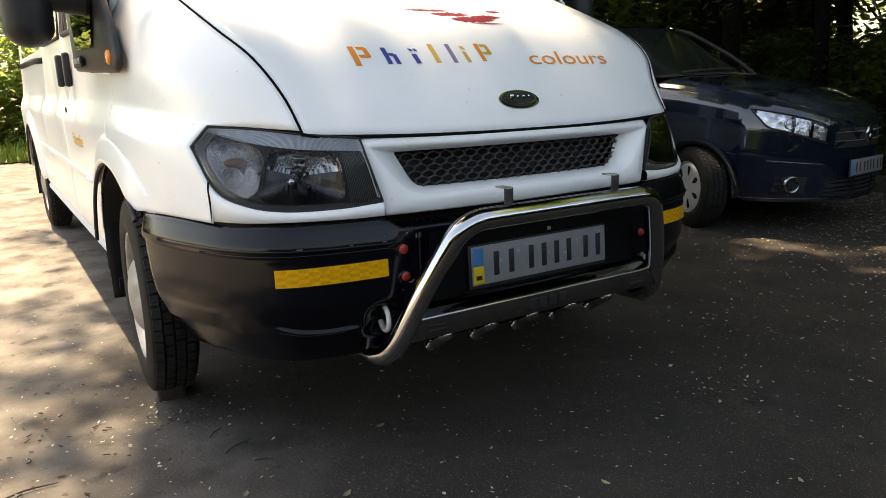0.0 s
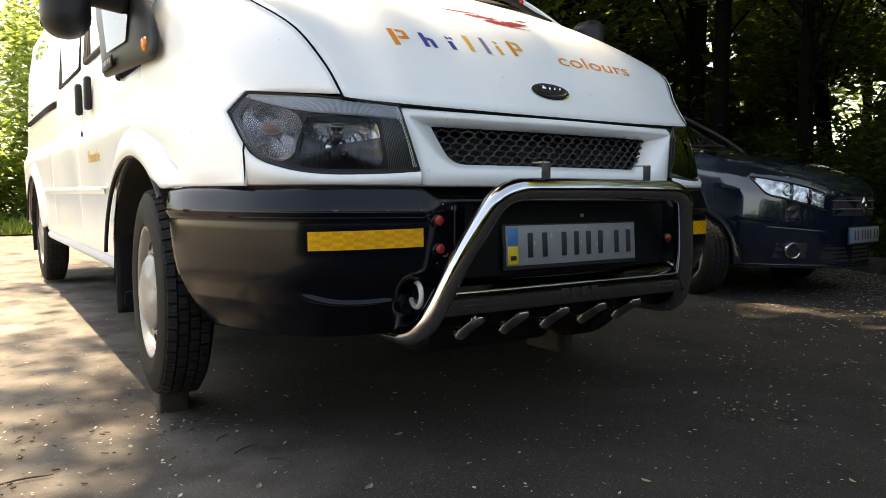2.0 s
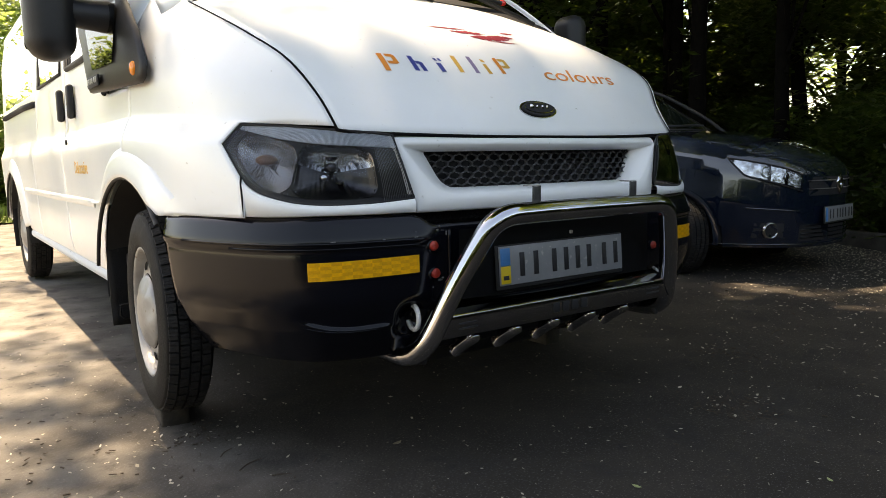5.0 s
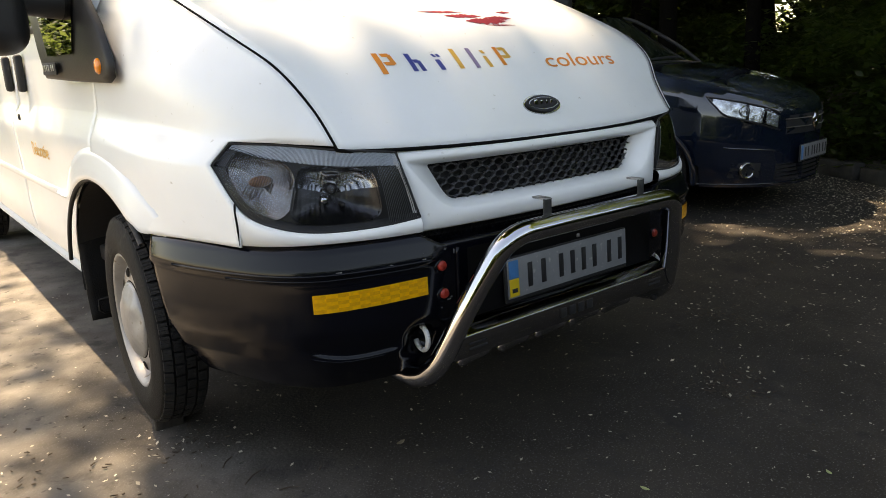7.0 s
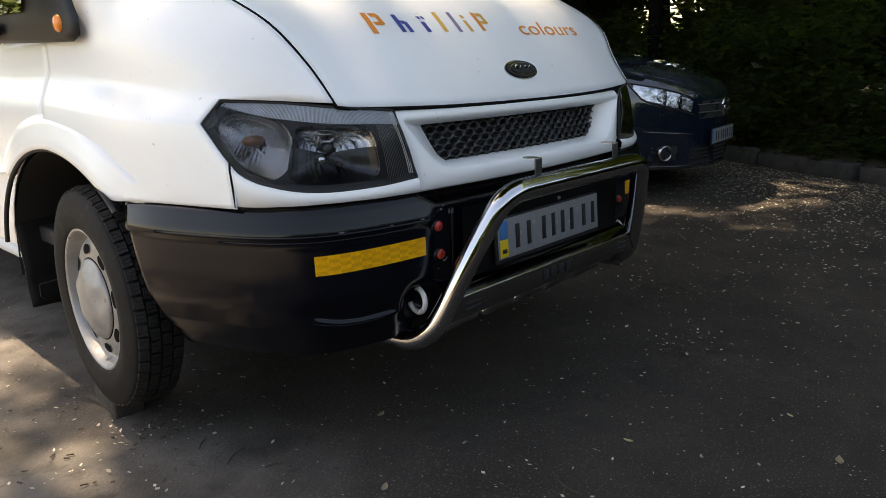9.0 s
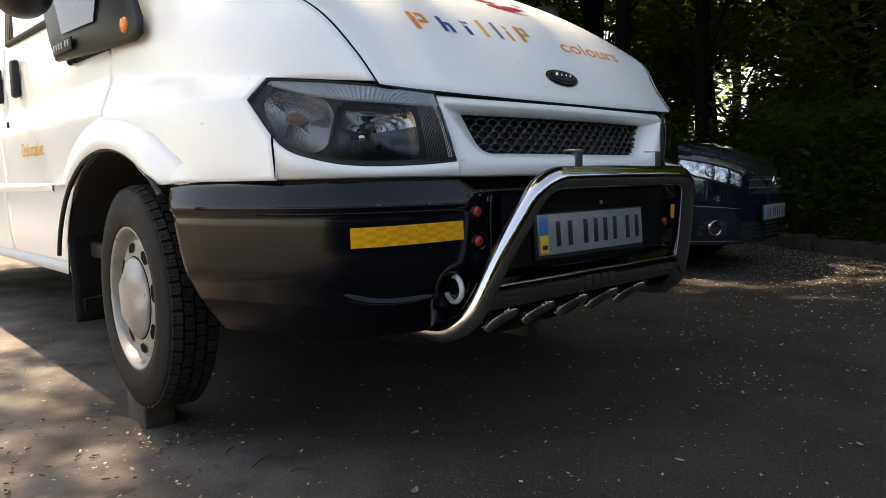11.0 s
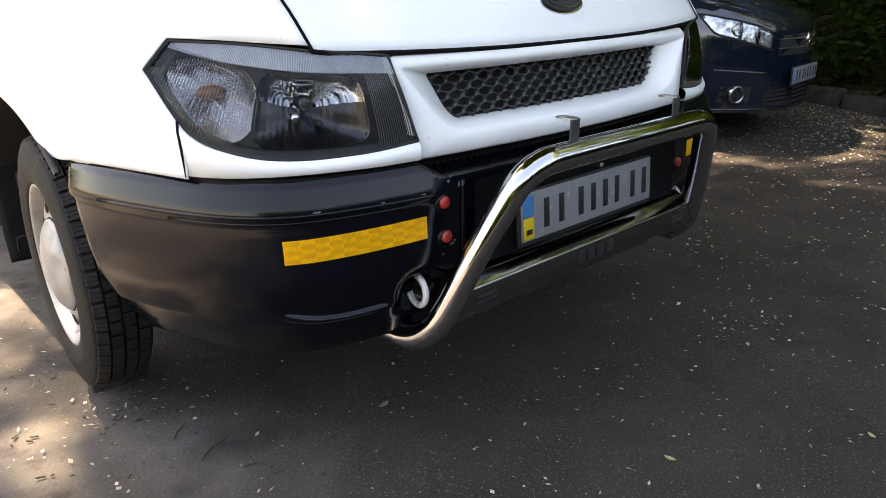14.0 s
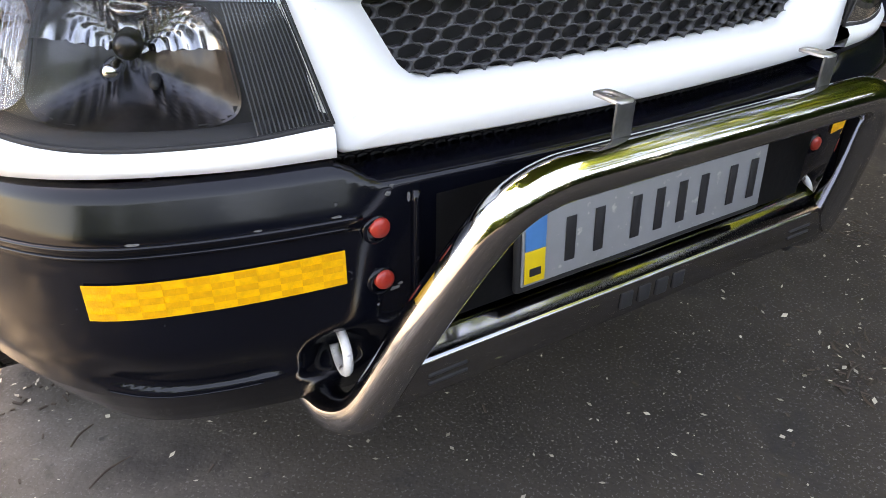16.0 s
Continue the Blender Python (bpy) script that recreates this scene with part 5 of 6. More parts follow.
def make_car_body():
    bm = bmesh.new()
    ys = np.r_[np.linspace(0, 0.5, 26), np.linspace(0.53, 1.30, 30), np.linspace(1.36, 4.28, 50)]
    ss = np.r_[np.linspace(0, 0.4, 14), np.linspace(0.42, 1, 34)]
    for side in (-1, 1):
        v = {}
        for i, y in enumerate(ys):
            for j, s in enumerate(ss):
                p = car_at(y, s)
                v[i, j] = bm.verts.new((side * p[0], p[1], p[2]))
        for i in range(len(ys) - 1):
            for j in range(len(ss) - 1):
                q = [v[i, j], v[i + 1, j], v[i + 1, j + 1], v[i, j + 1]]
                c = sum((a.co for a in q), Vector()) / 4
                if abs(c.x) > 0.6 and any(math.hypot(c.y - a, c.z - C_R) < 0.355 for a in (C_AXF, C_AXR)):
                    continue
                if 1.34 < c.y < 3.6 and c.z > 1.04 and ss[j] < 0.40:
                    continue
                bm.faces.new(q if side > 0 else q[::-1])
        # nose
        bm.faces.new([bm.verts.new((0, 0.0, 0.24))] + [v[0, j] for j in range(len(ss) - 1, -1, -1)] if side > 0 else [bm.verts.new((0, 0.0, 0.24))] + [v[0, j] for j in range(len(ss))])
    bmesh.ops.remove_doubles(bm, verts=bm.verts[:], dist=0.0008)
    return auto(part("body", bm, NAVY, car, "glossy dark blue bodywork speckled with fallen bits"), 40)


car_body = make_car_body()


def nose_rows():
    out, ss = [], np.linspace(0, 1, 60)
    for y in np.linspace(0, 1.3, 260):
        p = np.array([car_at(y, a) for a in ss])
        out.append((y, p[0, 2], p[:, 2], p[:, 0]))
    return out


NOSE = nose_rows()


def car_front(x, z, out=0.0):
    """A point on the car's nose at the width x and the height z."""
    for y, h, zz, xx in NOSE:
        if z <= h and np.interp(-z, -zz, xx) >= abs(x):
            return vec(x, y - out, z)
    return vec(x, -out, z)


def nose_patch(fx, nu, nv, out):
    """A sheet on the nose; fx gives (x, z) for u and v."""
    return grid([[car_front(*fx(u, v), out) for v in np.linspace(0, 1, nv)] for u in np.linspace(0, 1, nu)])


def make_car_nose():
    for s in (-1, 1):
        def lampf(u, v):
            x = 0.42 + 0.33 * u
            lo = 0.648 + 0.125 * u ** 1.1
            hi = 0.775 + 0.120 * u ** 0.8
            if u > 0.90:
                lo += (hi - lo) * ((u - 0.90) / 0.10) ** 1.3 * 0.8
            return s * x, lo + (hi - lo) * v
        house = part("car_lamp", nose_patch(lambda u, v: lampf(u, v), 22, 7, 0.004), BLACK, car, "bright clear car head lamp with dark corners")
        for u0, u1, v0, v1 in ((0.60, 0.97, 0.10, 0.92), (0.34, 0.55, 0.10, 0.90), (0.04, 0.29, 0.12, 0.80)):
            part("lamp_facet", nose_patch(lambda u, v: lampf(u0 + (u1 - u0) * u - 0.05 * (v - 0.5), v0 + (v1 - v0) * v), 9, 6, 0.009), CARLAMP, house)
        part("car_lens", nose_patch(lambda u, v: lampf(u, v), 22, 7, 0.016), LENS, house).visible_shadow = False
        for u, r in ((0.62, 0.040), (0.28, 0.036)):
            x, z = lampf(u, 0.52)
            p = car_front(x, z, 0.0)
            part("car_reflector", revolve([(-.008, r), (-.010, r * .92), (.004, r * .5), (.008, .002)], 24, "y", m=Matrix.Translation(p) @ pose(0, 0, 0, -10, 0, s * 40 * u)), SILVER, house)
        part("lamp_trim", tube([car_front(*lampf(u, 0.02 if k else 0.98), 0.010) for k, u in [(1, a) for a in np.linspace(0, 1, 14)] + [(0, a) for a in np.linspace(1, 0, 14)]], 0.006, 6), DARK, house)
        # fog lamp with a chrome ring in a dark pocket
        p = car_front(s * 0.60, 0.366, 0.0)
        pocket = part("fog_pocket", nose_patch(lambda u, v: (s * (0.53 + 0.15 * u), 0.31 + 0.11 * v), 8, 6, 0.003), DARK, car)
        part("fog_ring", revolve([(0.0, .062), (-.018, .060), (-.022, .052), (-.012, .046), (0, .046)], 28, "y", m=Matrix.Translation(p) @ pose(0, 0, 0, 0, 0, s * 28)), CHROME, pocket, "chrome fog lamp ring")
        part("fog_glass", revolve([(-.006, .046), (-.010, .03), (-.011, .001)], 24, "y", m=Matrix.Translation(p) @ pose(0, 0, 0, 0, 0, s * 28)), LENS, pocket)
        part("nose_crease", tube([car_front(s * x, 0.50 + 0.10 * (x - 0.4), 0.002) for x in np.linspace(0.42, 0.72, 10)], 0.008, 6), NAVY, car)
        part("lip_trim", tube([car_front(s * x, 0.262, 0.006) for x in np.linspace(0.0, 0.80, 16)], 0.005, 6), NAVY, car)
    gr = part("car_grille", nose_patch(lambda u, v: ((u - 0.5) * 0.72, 0.615 + 0.135 * v), 12, 5, 0.004), DARK, car, "black car grille with two bright bars")
    for z in (0.665, 0.725):
        for s in (-1, 1):
            part("grille_bar", tube([car_front(s * x, z, 0.012) for x in np.linspace(0.07, 0.37, 8)], 0.004, 6), ZINC, gr)
    part("lower_grille", nose_patch(lambda u, v: ((u - 0.5) * 0.86, 0.285 + 0.12 * v), 12, 5, 0.004), DARK, car)
    for z in (0.31, 0.34, 0.37, 0.40):
        part("grille_slat", tube([car_front(x, z, 0.008) for x in np.linspace(-0.42, 0.42, 9)], 0.005, 6), BLACK, gr)
    # diamond emblem, plain
    c = car_front(0, 0.70, 0.02)
    rows = [[c + vec(x * k, d, z * k) for x, z in ((0, .085), (.055, 0), (0, -.085), (-.055, 0))] for k, d in ((1.0, .012), (.93, .0), (.52, .0), (.46, .012))]
    part("emblem", grid(rows, close_v=True), CHROME, gr, "chrome diamond emblem")
    make_plate(car, pose(0, car_front(0, 0.475, 0.022)[1], 0.475, -2, 0, 0), eu=True)


CARLAMP = mat("lamp_chrome_dull", (0.75, 0.77, 0.80), 0.22, 0.85, var=0.75, scale=22, bump=0.5, bscale=22)
make_car_nose()


def make_cabin():
    rows = []
    for k in np.linspace(0, 1, 14):
        z = 1.105 + 0.435 * k
        y0, y1 = 1.22 + 0.80 * k - 0.10 * k * k, 3.72 - 0.62 * k ** 1.2
        w = 0.80 - 0.20 * k ** 1.5
        row = []
        for t in np.linspace(0, 2 * math.pi, 64, endpoint=False):
            cx = math.copysign(abs(math.cos(t)) ** 0.42, math.cos(t)) * w
            cy = (y0 + y1) / 2 + math.copysign(abs(math.sin(t)) ** 0.5, math.sin(t)) * (y1 - y0) / 2
            row.append((cx, cy, z))
        rows.append(row)
    for nm, lo, hi in (("rear_screen", 8, 24), ("side_glass", 24, 40), ("front_screen", 40, 56), ("side_glass", 56, 72)):
        part(nm, grid([[r[j % 64] for j in range(lo, hi + 1)] for r in rows]), CARGLASS, car, "dark car window reflecting trees")
    top = [[(c[0] * k, 2.4 + (c[1] - 2.4) * k, 1.54 + 0.035 * (1 - k * k)) for c in rows[-1]] for k in (1.02, 0.9, 0.6, 0.3, 0.02)]
    part("car_roof", grid(top, close_v=True), NAVY, car)
    for s in (-1, 1):
        part("car_pillar", tube([(s * 0.775, 1.30, 1.10), (s * 0.72, 1.52, 1.27), (s * 0.63, 1.90, 1.49), (s * 0.60, 2.05, 1.535)], 0.018, 8, smooth_n=14), DARK, car)
        part("car_pillar", tube([(s * 0.80, 2.38, 1.10), (s * 0.61, 2.40, 1.535)], 0.03, 8), NAVY, car)
        part("car_mirror", box(s * 0.93, 1.62, 1.12, 0.16, 0.10, 0.13, 0.035, seg=3), NAVY, car)
    part("car_scuttle", grid([[(x, 1.15 + 0.10 * (x / 0.78) ** 2 + d, 1.130 + 0.02 * d * 5 - 0.02 * (x / 0.78) ** 2) for d in (0, 0.12)] for x in np.linspace(-0.76, 0.76, 16)]), DARK, car)
    part("car_wiper", tube([(-0.5, 1.23, 1.150), (0.0, 1.22, 1.170), (0.2, 1.23, 1.170)], 0.010, 6), DARK, car)


CARGLASS = mat("dark_car_glass", (0.012, 0.016, 0.016), 0.04, spec=0.7)
make_cabin()
for s in (-1, 1):
    for ax in (C_AXF, C_AXR):
        w = make_wheel("car_wheel", car, pose(s * 0.775, ax, C_R, 0, 0, (0 if s < 0 else 180) - (26 if ax == C_AXF else 0)) @ pose(0, 0, 0, 33), C_R, 0.092, 7, True)
        part("arch_lip", grid([[(s * (0.868 + d), ax + k * math.cos(t), C_R + k * math.sin(t)) for k, d in ((.315, -.05), (.335, -.010), (.352, -.004), (.375, -.010))] for t in np.linspace(-0.12, math.pi + 0.12, 36)]), NAVY, car)
        part("arch_liner", grid([[(s * x, ax + .35 * math.cos(t), C_R + .35 * math.sin(t)) for x in (.86, .5)] for t in np.linspace(-0.1, math.pi + 0.1, 24)]), DARK, car)
part("underside", box(0, 2.2, 0.27, 1.2, 3.3, 0.1, 0.02), DARK, car)

# ---- trees ----
class Leaves:
    """Gathers leaves in clumps and makes one mesh of them."""

    def __init__(self, seed):
        self.rng, self.rows = np.random.default_rng(seed), []

    def clump(self, centre, spread, count, size):
        g = self.rng
        d = g.normal(size=(count, 3))
        d = d / np.maximum(np.linalg.norm(d, axis=1), 0.01)[:, None] * g.random((count, 1)) ** 0.45
        c = np.array(centre) + d * np.array(spread)
        s = size * g.uniform(0.6, 1.35, (count, 1))
        a, b = g.uniform(0, 6.283, count), g.uniform(-0.9, 0.9, count)
        u = np.stack([np.cos(a), np.sin(a), np.sin(b) * 0.7], 1)
        u /= np.linalg.norm(u, axis=1)[:, None]
        w = np.cross(u, np.c_[g.normal(0, 0.5, (count, 2)), np.ones(count)])
        w /= np.maximum(np.linalg.norm(w, axis=1), 0.01)[:, None]
        n = np.cross(u, w)
        self.rows.append(np.stack([c - u * s * 0.8, c - w * s * 0.42 + n * s * 0.12, c + u * s, c + w * s * 0.42 + n * s * 0.12], 1))

    def made(self, name, material, parent=None):
        v = np.concatenate(self.rows).reshape(-1, 3)
        k = np.arange(len(v) // 4)[:, None] * 4
        tri = np.concatenate([k + [0, 1, 2], k + [0, 2, 3]], 1).reshape(-1, 3)
        me = bpy.data.meshes.new(name)
        me.vertices.add(len(v))
        me.vertices.foreach_set("co", v.ravel())
        me.loops.add(tri.size)
        me.loops.foreach_set("vertex_index", tri.ravel().astype(np.int32))
        me.polygons.add(len(tri))
        me.polygons.foreach_set("loop_start", np.arange(0, tri.size, 3, dtype=np.int32))
        me.update(calc_edges=True)
        me.materials.append(material)
        ob = new(name, me)
        ob.parent = parent
        return ob


def in_gap(x, y, z, size=0.0):
    """Thin places in the wood, through which sunlit trees show."""
    for a, b, r in (((4.0, 1.55, 1.60), (16.0, 7.4, 2.95), 0.24), ((3.2, 1.9, 1.8), (13.0, 9.1, 4.0), 0.10),
                    ((4.0, 1.09, 2.09), (16.0, 6.94, 5.0), 0.04), ((4.0, 2.45, 1.99), (16.0, 11.3, 4.7), 0.04), ((4.00, 1.87, 1.29), (16.0, 8.3, 1.9), 0.08)):
        a, b, p = Vector(a), Vector(b), Vector((x, y, z))
        t = max(0.0, min(1.0, (p - a).dot(b - a) / (b - a).length_squared))
        if (p - a.lerp(b, t)).length < r + size:
            return True
    return False


def make_tree(x, y, z, height, radius, seed, leaves=6000, size=0.09, leaf=None, low=0.35, trunk_r=0.16, clumps=60, squash=1.0, lean=(0, 0), label=""):
    rng = random.Random(seed)
    root = empty("tree", label or "broadleaf tree with a dark trunk and dense green crown", "tree", pose(x, y, z))
    bm = bmesh.new()
    top = Vector((lean[0] + rng.uniform(-.3, .3), lean[1] + rng.uniform(-.3, .3), height * 0.8))
    tr = [Vector((0, 0, -0.3)), Vector((0.02, 0.01, 0.3)), top * 0.35 + Vector((rng.uniform(-.15, .15), rng.uniform(-.15, .15), 0)), top * 0.7, top]
    tube([tuple(p) for p in tr], [trunk_r * 1.35, trunk_r, trunk_r * .8, trunk_r * .5, trunk_r * .15], 12, bm, smooth_n=16)
    cl = []
    for i in range(clumps):
        h = low + (1 - low) * (i + rng.random()) / clumps
        prof = math.sin(math.pi * min(1, max(0.02, (h - low) / (1 - low) * 0.85 + 0.15))) ** 0.6
        a, r = rng.uniform(0, 6.283), radius * prof * math.sqrt(rng.uniform(0.05, 1))
        c = Vector((lean[0] * h + r * math.cos(a), lean[1] * h + r * math.sin(a) * squash, height * h))
        if in_gap(x + c.x, y + c.y, z + c.z, radius * 0.28):
            continue
        cl.append(c)
        if i % 4 == 0 and (leaf is None or leaf is LEAF or h > 0.45):
            s = top * min(1, max(0.12, h * 0.8 - 0.12))
            tube([tuple(s), tuple((s + c) / 2 + Vector((0, 0, 0.15))), tuple(c)], [trunk_r * .32, trunk_r * .2, 0.012], 6, bm, smooth_n=7, caps=False)
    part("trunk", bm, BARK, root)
    lv = Leaves(seed)
    for c in cl:
        k = rng.uniform(0.55, 1.2) * radius * 0.36
        lv.clump(c, (k, k, k * 0.62), int(leaves / clumps * rng.uniform(0.6, 1.4)), size)
    lv.made("crown", leaf or LEAF, root)
    return root


def gz(x, y):
    k = kerb_x(y) + 0.16
    return ground_z(min(x, k), y) + (0.13 + 0.30 * (1 - math.exp(-(x - k) / 2.5)) if x > k else 0)


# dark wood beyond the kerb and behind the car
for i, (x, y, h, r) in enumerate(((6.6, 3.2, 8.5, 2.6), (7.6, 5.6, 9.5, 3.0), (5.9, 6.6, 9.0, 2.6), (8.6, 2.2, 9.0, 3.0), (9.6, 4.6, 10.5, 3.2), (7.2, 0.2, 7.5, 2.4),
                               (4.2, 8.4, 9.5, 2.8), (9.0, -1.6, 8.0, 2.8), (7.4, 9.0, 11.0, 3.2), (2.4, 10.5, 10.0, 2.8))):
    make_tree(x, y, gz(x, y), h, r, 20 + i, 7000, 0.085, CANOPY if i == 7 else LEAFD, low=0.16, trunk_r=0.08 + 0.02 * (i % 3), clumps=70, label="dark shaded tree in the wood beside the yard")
# sunlit trees behind the yard
for i, (x, y, h, r) in enumerate(((1.0, 15.8, 6.2, 2.5), (-4.0, 15.0, 3.0, 1.8), (-6.2, 15.5, 3.6, 2.0), (0.6, 18.0, 8.0, 2.8), (-8.6, 15.2, 4.0, 2.2))):
    make_tree(x, y, ground_z(x, y), h, r, 50 + i, 9500, 0.11, LEAF, low=0.06, trunk_r=0.14, clumps=70, label="sunlit yellow-green tree behind the grass")
make_tree(18.2, 8.4, 0.2, 8.0, 3.0, 66, 6500, 0.14, LEAF, low=0.06, trunk_r=0.14, clumps=80, label="sunlit yellow-green tree beyond the wood")
make_tree(15.5, 10.9, 0.2, 8.0, 2.8, 67, 6500, 0.14, LEAF, low=0.06, trunk_r=0.14, clumps=80, label="sunlit yellow-green tree beyond the wood")
# trees behind the camera, that shade and mirror in the paint
for i, (x, y, h, r) in enumerate(((7.6, -2.6, 9.5, 3.2), (8.4, -5.2, 9.5, 3.2))):
    make_tree(x, y, gz(x, y), h, r, 70 + i, 7000, 0.13, CANOPY, low=0.25, trunk_r=0.15, clumps=50, label="green tree on the near side of the yard")


def make_canopy_tree(x, y, seed, boughs, label):
    """A tall tree with long boughs; boughs: rows of centre, spread, leaves."""
    rng = random.Random(seed)
    z = gz(x, y)
    root = empty("tree", label, "tree", pose(x, y, z))
    bm = bmesh.new()
    top = Vector((-0.5, -0.5, 9.0))
    tube([(0, 0, -0.3), (0.02, 0, 0.4), (0.1, 0.05, 2.5), (-0.2, -0.2, 5.0), tuple(top)], [.14, .10, .085, .07, .03], 14, bm, smooth_n=18)
    lv = Leaves(seed)
    for i, (cx, cy, cz, sx, sy, sz, n, size) in enumerate(boughs):
        c = Vector((cx - x, cy - y, cz - z))
        s = Vector((-0.2, -0.2, 5.0)).lerp(top, rng.random())
        if cx > 2.6 and i % 9 == 0:
            tube([tuple(s), tuple((s + c) / 2 + Vector((0, 0, 0.3))), tuple(c)], [.05, .03, .012], 6, bm, smooth_n=8, caps=False)
        lv.clump(tuple(c), (sx, sy, sz), n, size)
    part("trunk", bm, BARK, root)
    lv.made("crown", CANOPY, root)
    return root


def bough_rows(seed, count, xr, yr, zr, dense, size=(0.22, 0.60)):
    rng = random.Random(seed)
    out = []
    while len(out) < count:
        x, y, z = rng.uniform(*xr), rng.uniform(*yr), rng.uniform(*zr)
        r = rng.uniform(*size)
        gx, gy = x - SUN_DIR.x / SUN_DIR.z * z, y - SUN_DIR.y / SUN_DIR.z * z
        if rng.random() > min(dense(gx + a * r, gy + b * r) for a, b in ((0, 0), (0.8, 0), (-0.8, 0), (0, 0.8), (0, -0.8), (0.6, 0.6), (0.6, -0.6), (-0.6, 0.6), (-0.6, -0.6))):
            continue
        out.append((x, y, z, r, r, r * 0.5, max(16, int(80 * r * r / 0.3)), 0.092))
    return out


def shade(gx, gy):
    """How thick the boughs stand between the sun and a place on the ground."""
    if gx < -0.9:
        return 0.06 if gy > 2.6 else 0.14 if gy > 1.3 else 0.30 if gy > 0.35 and gx < -1.2 else 1.0
    if gy > 2.2 and gx < 1.5:
        return 0.2
    if -0.47 < gy < 0.42 and -0.66 < gx < 0.80:
        return 0.02 if gx < 0.0 else 0.0
    if gx > 3.2 and 0.15 < gy < 1.3 or 4.4 < gx < 5.2 and 1.5 < gy < 2.4:
        return 0.15
    if gx > 2.0 and 0.15 < gy < 1.5:
        return 0.7
    return 1.0


make_canopy_tree(4.3, 7.2, 91, bough_rows(91, 900, (-4.2, 4.0), (2.0, 10.0), (7.5, 10.0), shade), "tall tree with boughs set overhead to shade the yard")
make_canopy_tree(6.3, 4.2, 92, bough_rows(92, 700, (-1.0, 8.0), (1.0, 9.5), (7.5, 10.0), shade), "tall tree with boughs set overhead to shade the yard")


def deep_shade(gx, gy):
    """A further unseen crown, added to keep the yard before the bumpers and kerb dark."""
    if gy < -3.2:
        return 0.8 if gx > -2.5 else 0.0
    return 1.0 if (gy < (-0.52 if gx < 0.30 else -0.46) and gx > -1.2) or (gx < -0.7 and gx > -1.3 and gy < 0.0) or (gx > 0.92 and gy < 0.45) or gx - gy > 1.32 > gx - gy - 0.5 or gx > 4.9 else 0.0


def front_strip(gx, gy):
    """Unseen twigs, added so their shade closes the ground just ahead of the bonnet's."""
    return 1.0 if (-0.80 < gy < -0.43 and -0.95 < gx < 1.4) or (gx > 1.02 and -0.6 < gy < 0.4) or (gx > 0.70 and -0.6 < gy < -0.30) or (-1.25 < gx < -0.86 + 0.9 * max(0.0, -gy) and -0.5 < gy < 0.40) or (-1.13 < gx < -0.84 and 0.35 < gy < 0.82) else 0.0


# Two more trees added only to block sun; their crowns are out of view.
make_canopy_tree(6.9, 6.4, 94, bough_rows(94, 1080, (-2.6, 0.6), (3.6, 6.3), (8.0, 9.4), front_strip, (0.08, 0.15)), "tall tree with boughs set overhead to shade the yard")
make_canopy_tree(7.4, 5.4, 93, bough_rows(93, 2700, (-3.4, 6.5), (-1.6, 7.5), (7.5, 10.0), deep_shade), "tall tree with boughs set overhead to shade the yard")


def make_bushes():
    lv = Leaves(8)
    rng = random.Random(8)
    for _ in range(620):
        y = rng.uniform(-5, 7)
        x = kerb_x(y) + 0.25 + 2.6 * rng.random() ** 1.6
        h = 0.05 + 1.25 * rng.random() ** 1.3
        lv.clump((x, y, gz(x, y) + h), (0.30, 0.30, 0.22), 50, 0.062)
    for _ in range(160):
        y = rng.uniform(-4, 6)
        x = kerb_x(y) + rng.uniform(0.12, 0.45)
        lv.clump((x, y, gz(x, y) + rng.uniform(0.02, 0.30)), (0.22, 0.22, 0.12), 34, 0.055)
    tagged(lv.made("undergrowth", LEAFU), "shade-darkened green undergrowth along the kerb", "bushes", kind="stuff")
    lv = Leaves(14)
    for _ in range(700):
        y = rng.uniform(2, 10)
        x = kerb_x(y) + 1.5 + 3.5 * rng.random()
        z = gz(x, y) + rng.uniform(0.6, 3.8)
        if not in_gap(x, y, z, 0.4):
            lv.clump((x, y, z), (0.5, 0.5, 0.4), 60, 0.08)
    tagged(lv.made("thicket", LEAFD), "dense shade-darkened thicket behind the kerb", "bushes", kind="stuff")
    lv = Leaves(9)
    for _ in range(1300):
        x, y = rng.uniform(-11, 3.5), rng.uniform(12.6, 15.0)
        lv.clump((x, y, ground_z(x, y) + (3.8 if x > -1.2 else 2.0) * rng.random() ** 1.3), (0.42, 0.42, 0.34), 42, 0.10)
    tagged(lv.made("hedge", LEAF), "sunlit hedge of young trees behind the grass", "bushes", kind="stuff")
    # Unseen ring of shrubs, added to block low sky light and darken reflections.
    lv = Leaves(11)
    for _ in range(1300):
        a = rng.uniform(math.radians(180), math.radians(345))
        d = rng.uniform(6.5, 9.5)
        x, y = 0.5 + d * math.cos(a), d * math.sin(a) * 0.85
        if x < -4 and y > -3:
            continue
        lv.clump((x, y, 2.1 * rng.random() ** 1.1), (0.6, 0.6, 0.45), 46, 0.13)
    tagged(lv.made("shrubs", LEAFD), "dark green shrubs added out of view to block low sky", "bushes", kind="stuff")
    lv = Leaves(10)
    for _ in range(4600):
        a = rng.uniform(math.radians(-25), math.radians(82))
        d = rng.uniform(12.0, 17)
        x, y = 2 + d * math.cos(a), d * math.sin(a)
        z = 0.3 + 9.5 * rng.random() ** 1.15
        if not in_gap(x, y, z, 0.6):
            lv.clump((x, y, z), (0.8, 0.8, 0.7), 40, 0.19)
    tagged(lv.made("far_woods", LEAFD), "shade-darkened leafy wood in the distance", "woods", kind="stuff")


make_bushes()

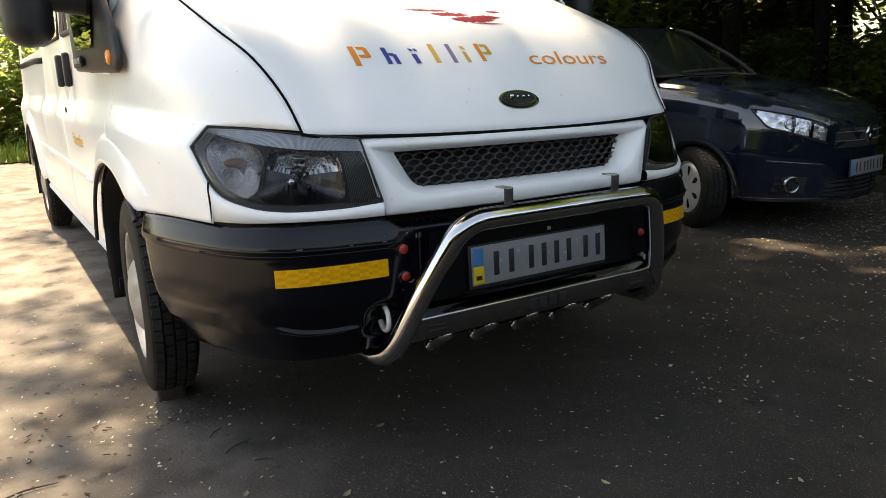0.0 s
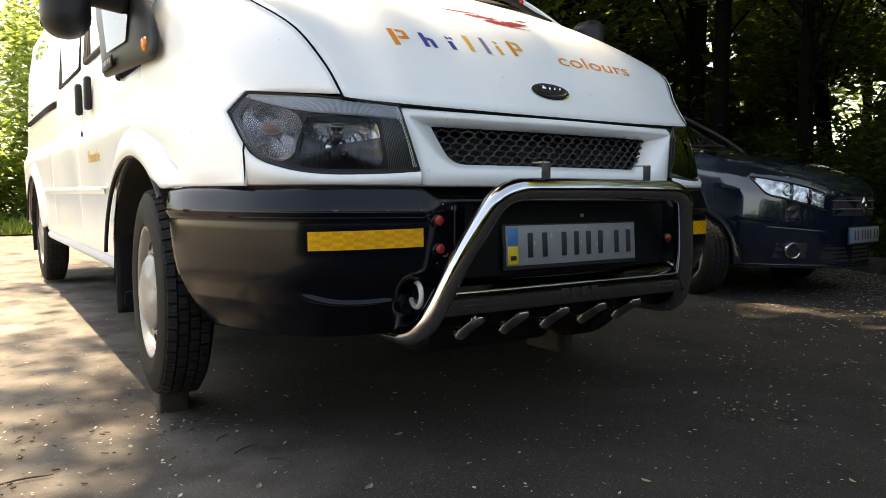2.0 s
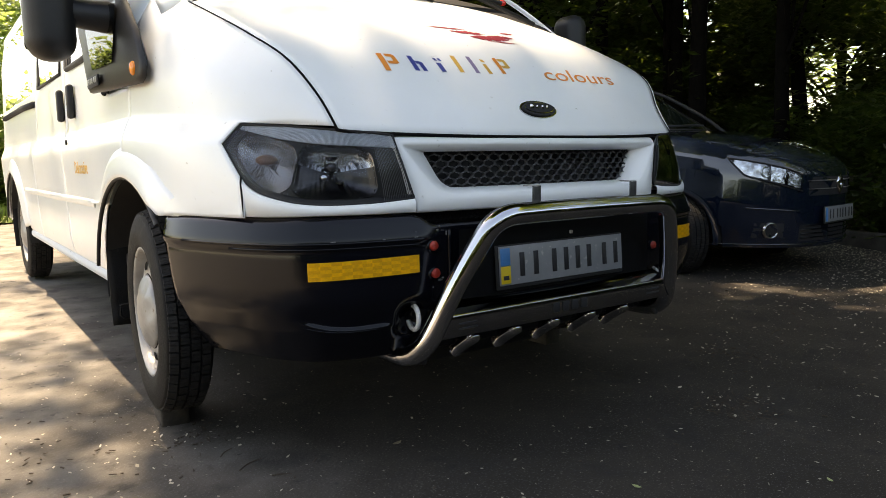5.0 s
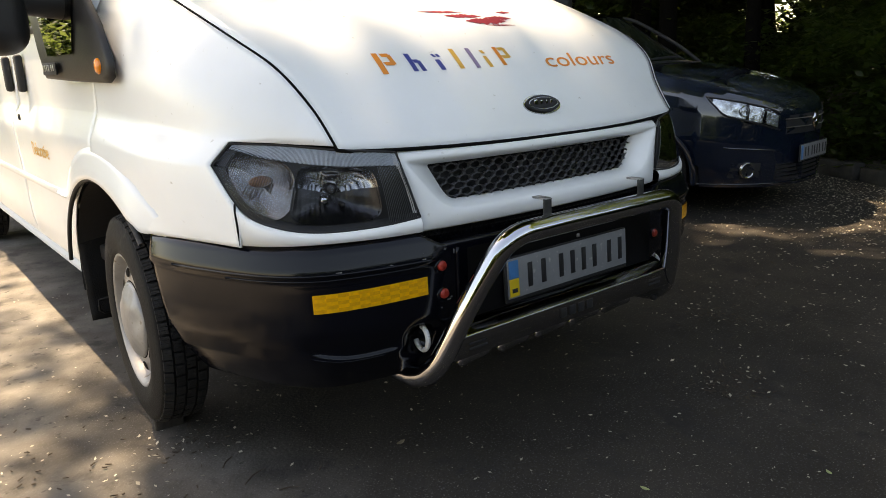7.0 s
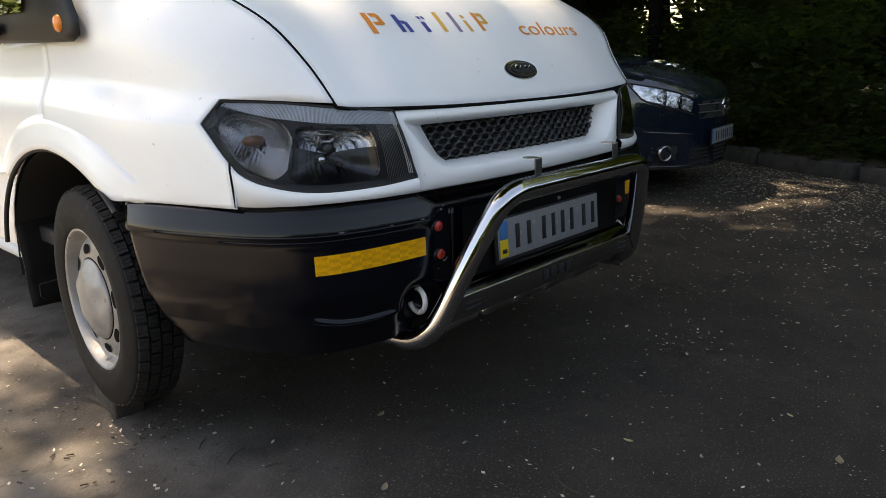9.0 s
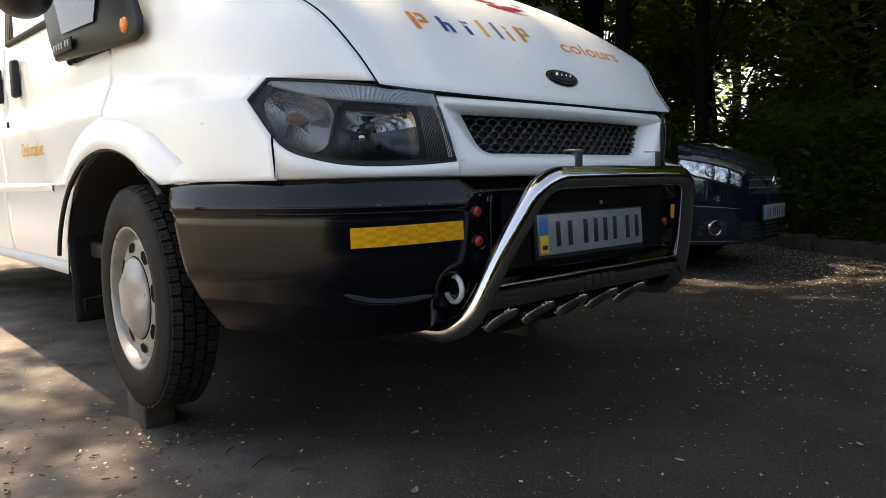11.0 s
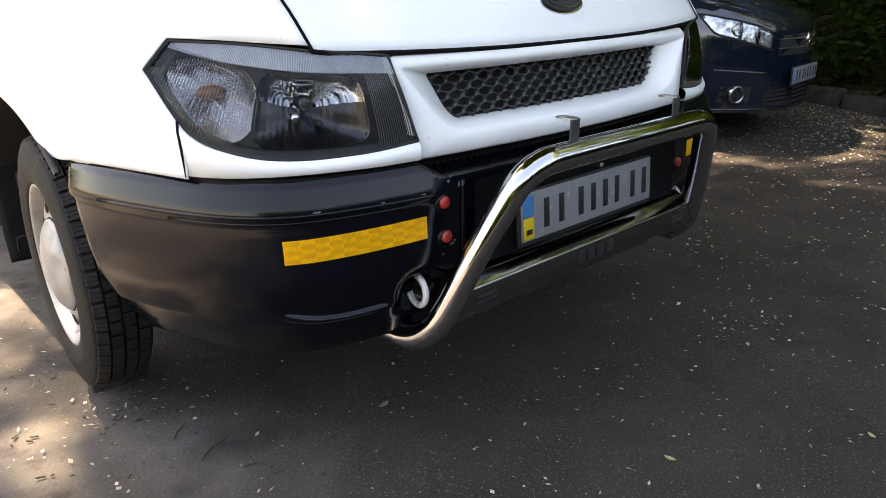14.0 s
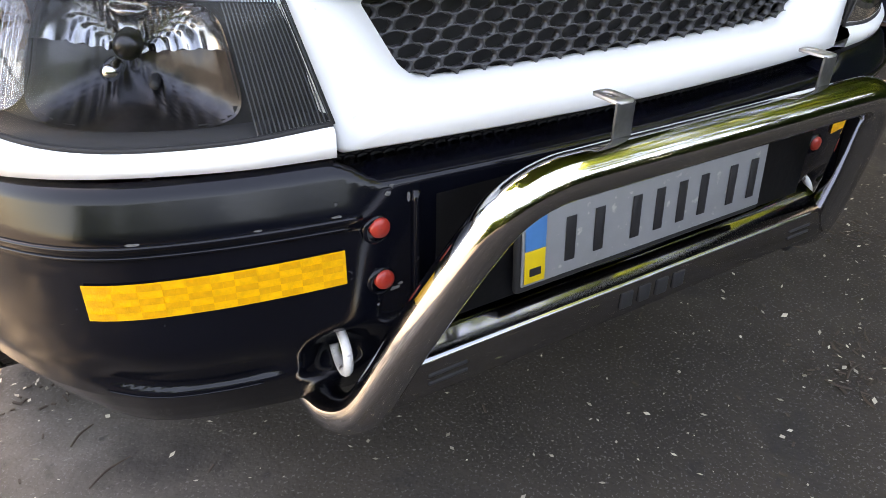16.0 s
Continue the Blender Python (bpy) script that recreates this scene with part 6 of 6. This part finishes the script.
# ---- litter on the ground ----
def make_litter():
    rng = random.Random(12)
    bm = bmesh.new()

    def flake(x, y, s):
        z = ground_z(x, y) + 0.007
        a = rng.uniform(0, 6.283)
        u, w = Vector((math.cos(a), math.sin(a), rng.uniform(-.3, .3))) * s, Vector((-math.sin(a), math.cos(a), rng.uniform(-.3, .3))) * s * rng.uniform(.3, .7)
        c = Vector((x, y, z + s * 0.25))
        vs = [bm.verts.new(p) for p in (c - u, c - w, c + u, c + w)]
        bm.faces.new(vs)
    for _ in range(5200):
        flake(rng.uniform(-2.6, 5), rng.uniform(-1.6, 3.0), 0.0022 + 0.0075 * rng.random() ** 2.2)
    for _ in range(15000):
        y = rng.uniform(-3, 4)
        d = abs(rng.gauss(0, 1.15))
        flake(kerb_x(y) - 0.05 - d, y, rng.uniform(0.004, 0.014))
    for cx, cy, r, n in ((0.80, -0.07, 0.07, 14), (0.86, -0.02, 0.16, 20), (1.47, 0.46, 0.08, 14), (-0.92, 0.90, 0.10, 40), (-1.5, 0.6, 0.3, 40), (1.6, 0.5, 0.5, 60)):
        for _ in range(n):
            flake(cx + rng.gauss(0, r), cy + rng.gauss(0, r), rng.uniform(0.004, 0.012))
    tagged(part("leaf_litter", bm, LITTER, smooth=False), "pale dry flakes and petals scattered on asphalt", "litter", kind="stuff")


make_litter()


def make_bark_bits():
    rng = random.Random(21)
    bm = bmesh.new()
    for cx, cy, r, n in ((0.82, -0.07, 0.07, 70), (0.90, 0.0, 0.15, 50), (1.47, 0.46, 0.07, 40), (-1.45, 1.0, 0.22, 50), (-1.5, 0.6, 0.3, 40), (0.6, 0.2, 1.0, 120), (3.2, 0.6, 0.8, 160), (-0.9, 0.9, 0.08, 30)):
        for _ in range(n):
            x, y, a, l = cx + rng.gauss(0, r), cy + rng.gauss(0, r), rng.uniform(0, 6.3), rng.uniform(0.006, 0.022)
            box(0, 0, 0, l, rng.uniform(0.003, 0.006), 0.003, 0, bm, pose(x, y, ground_z(x, y) + 0.007, rng.uniform(-15, 15), rng.uniform(-15, 15), math.degrees(a)))
    tagged(part("bark_bits", bm, TWIG, smooth=False), "small dark bits of bark and twig on the ground", "litter", kind="stuff")


make_bark_bits()


def twig(x, y, a, l, bend=0.1):
    z = ground_z(x, y) + 0.008
    d, n = vec(math.cos(a), math.sin(a), 0), vec(-math.sin(a), math.cos(a), 0)
    c = vec(x, y, z)
    return tagged(part("twig", tube([c - d * l / 2, c + n * l * bend, c + d * l / 2], [.0022, .003, .0015], 6, smooth_n=8), TWIG), "thin dry brown twig on the ground", "twig", group="twigs on the ground")


rng = random.Random(2)
for x, y, a, l in ((-1.42, .62, .1, .16), (-1.28, .05, .5, .07), (-.30, -.258, 1.25, .13), (-.864, .686, .75, .07), (-.83, .55, .5, .10), (-.78, .42, -.4, .06), (.95, .05, .7, .07), (.71, -.10, 1.1, .06), (.78, -.02, .2, .08), (.70, -.03, 2.0, .06), (1.5, .3, .9, .1), (2.0, .5, .2, .12), (-1.7, .95, 1.2, .10), (-1.62, .4, 2.2, .12)):
    twig(x, y, a, l)


def dead_leaf(x, y, a, s, label, m):
    bm = bmesh.new()
    rows = []
    for t in np.linspace(-1, 1, 9):
        w = s * 0.45 * math.cos(t * math.pi / 2 * 0.98) ** 0.8
        rows.append([(t * s, k * w, 0.25 * s * t * t + 0.3 * w * abs(k)) for k in (-1, -.5, 0, .5, 1)])
    ob = part("leaf", grid(rows), m)
    ob.matrix_world = pose(x, y, ground_z(x, y) + 0.006, 0, 0, a)
    return tagged(ob, label, "leaf", group="leaves on the ground")


LEAFG = mat("fresh_leaf", (0.42, 0.46, 0.20), 0.6, var=0.25, scale=40)
LEAFB = mat("dead_leaf", (0.30, 0.24, 0.15), 0.8, var=0.35, scale=40)
dead_leaf(0.008, -0.268, 100, 0.016, "small pale green fallen leaf", LEAFG)
dead_leaf(0.298, -0.766, 20, 0.024, "pale curled fallen leaf", LEAFB)
dead_leaf(-0.62, -0.19, 10, 0.018, "dry brown fallen leaf", LEAFB)
dead_leaf(0.48, -0.57, 60, 0.014, "small pale green fallen leaf", LEAFG)
dead_leaf(-0.644, 0.098, 35, 0.020, "dry brown fallen leaf", LEAFB)
dead_leaf(-0.376, 0.419, 15, 0.020, "pale curled fallen leaf", LEAFB)
dead_leaf(-0.889, 0.257, 60, 0.017, "pale curled fallen leaf", LEAFB)
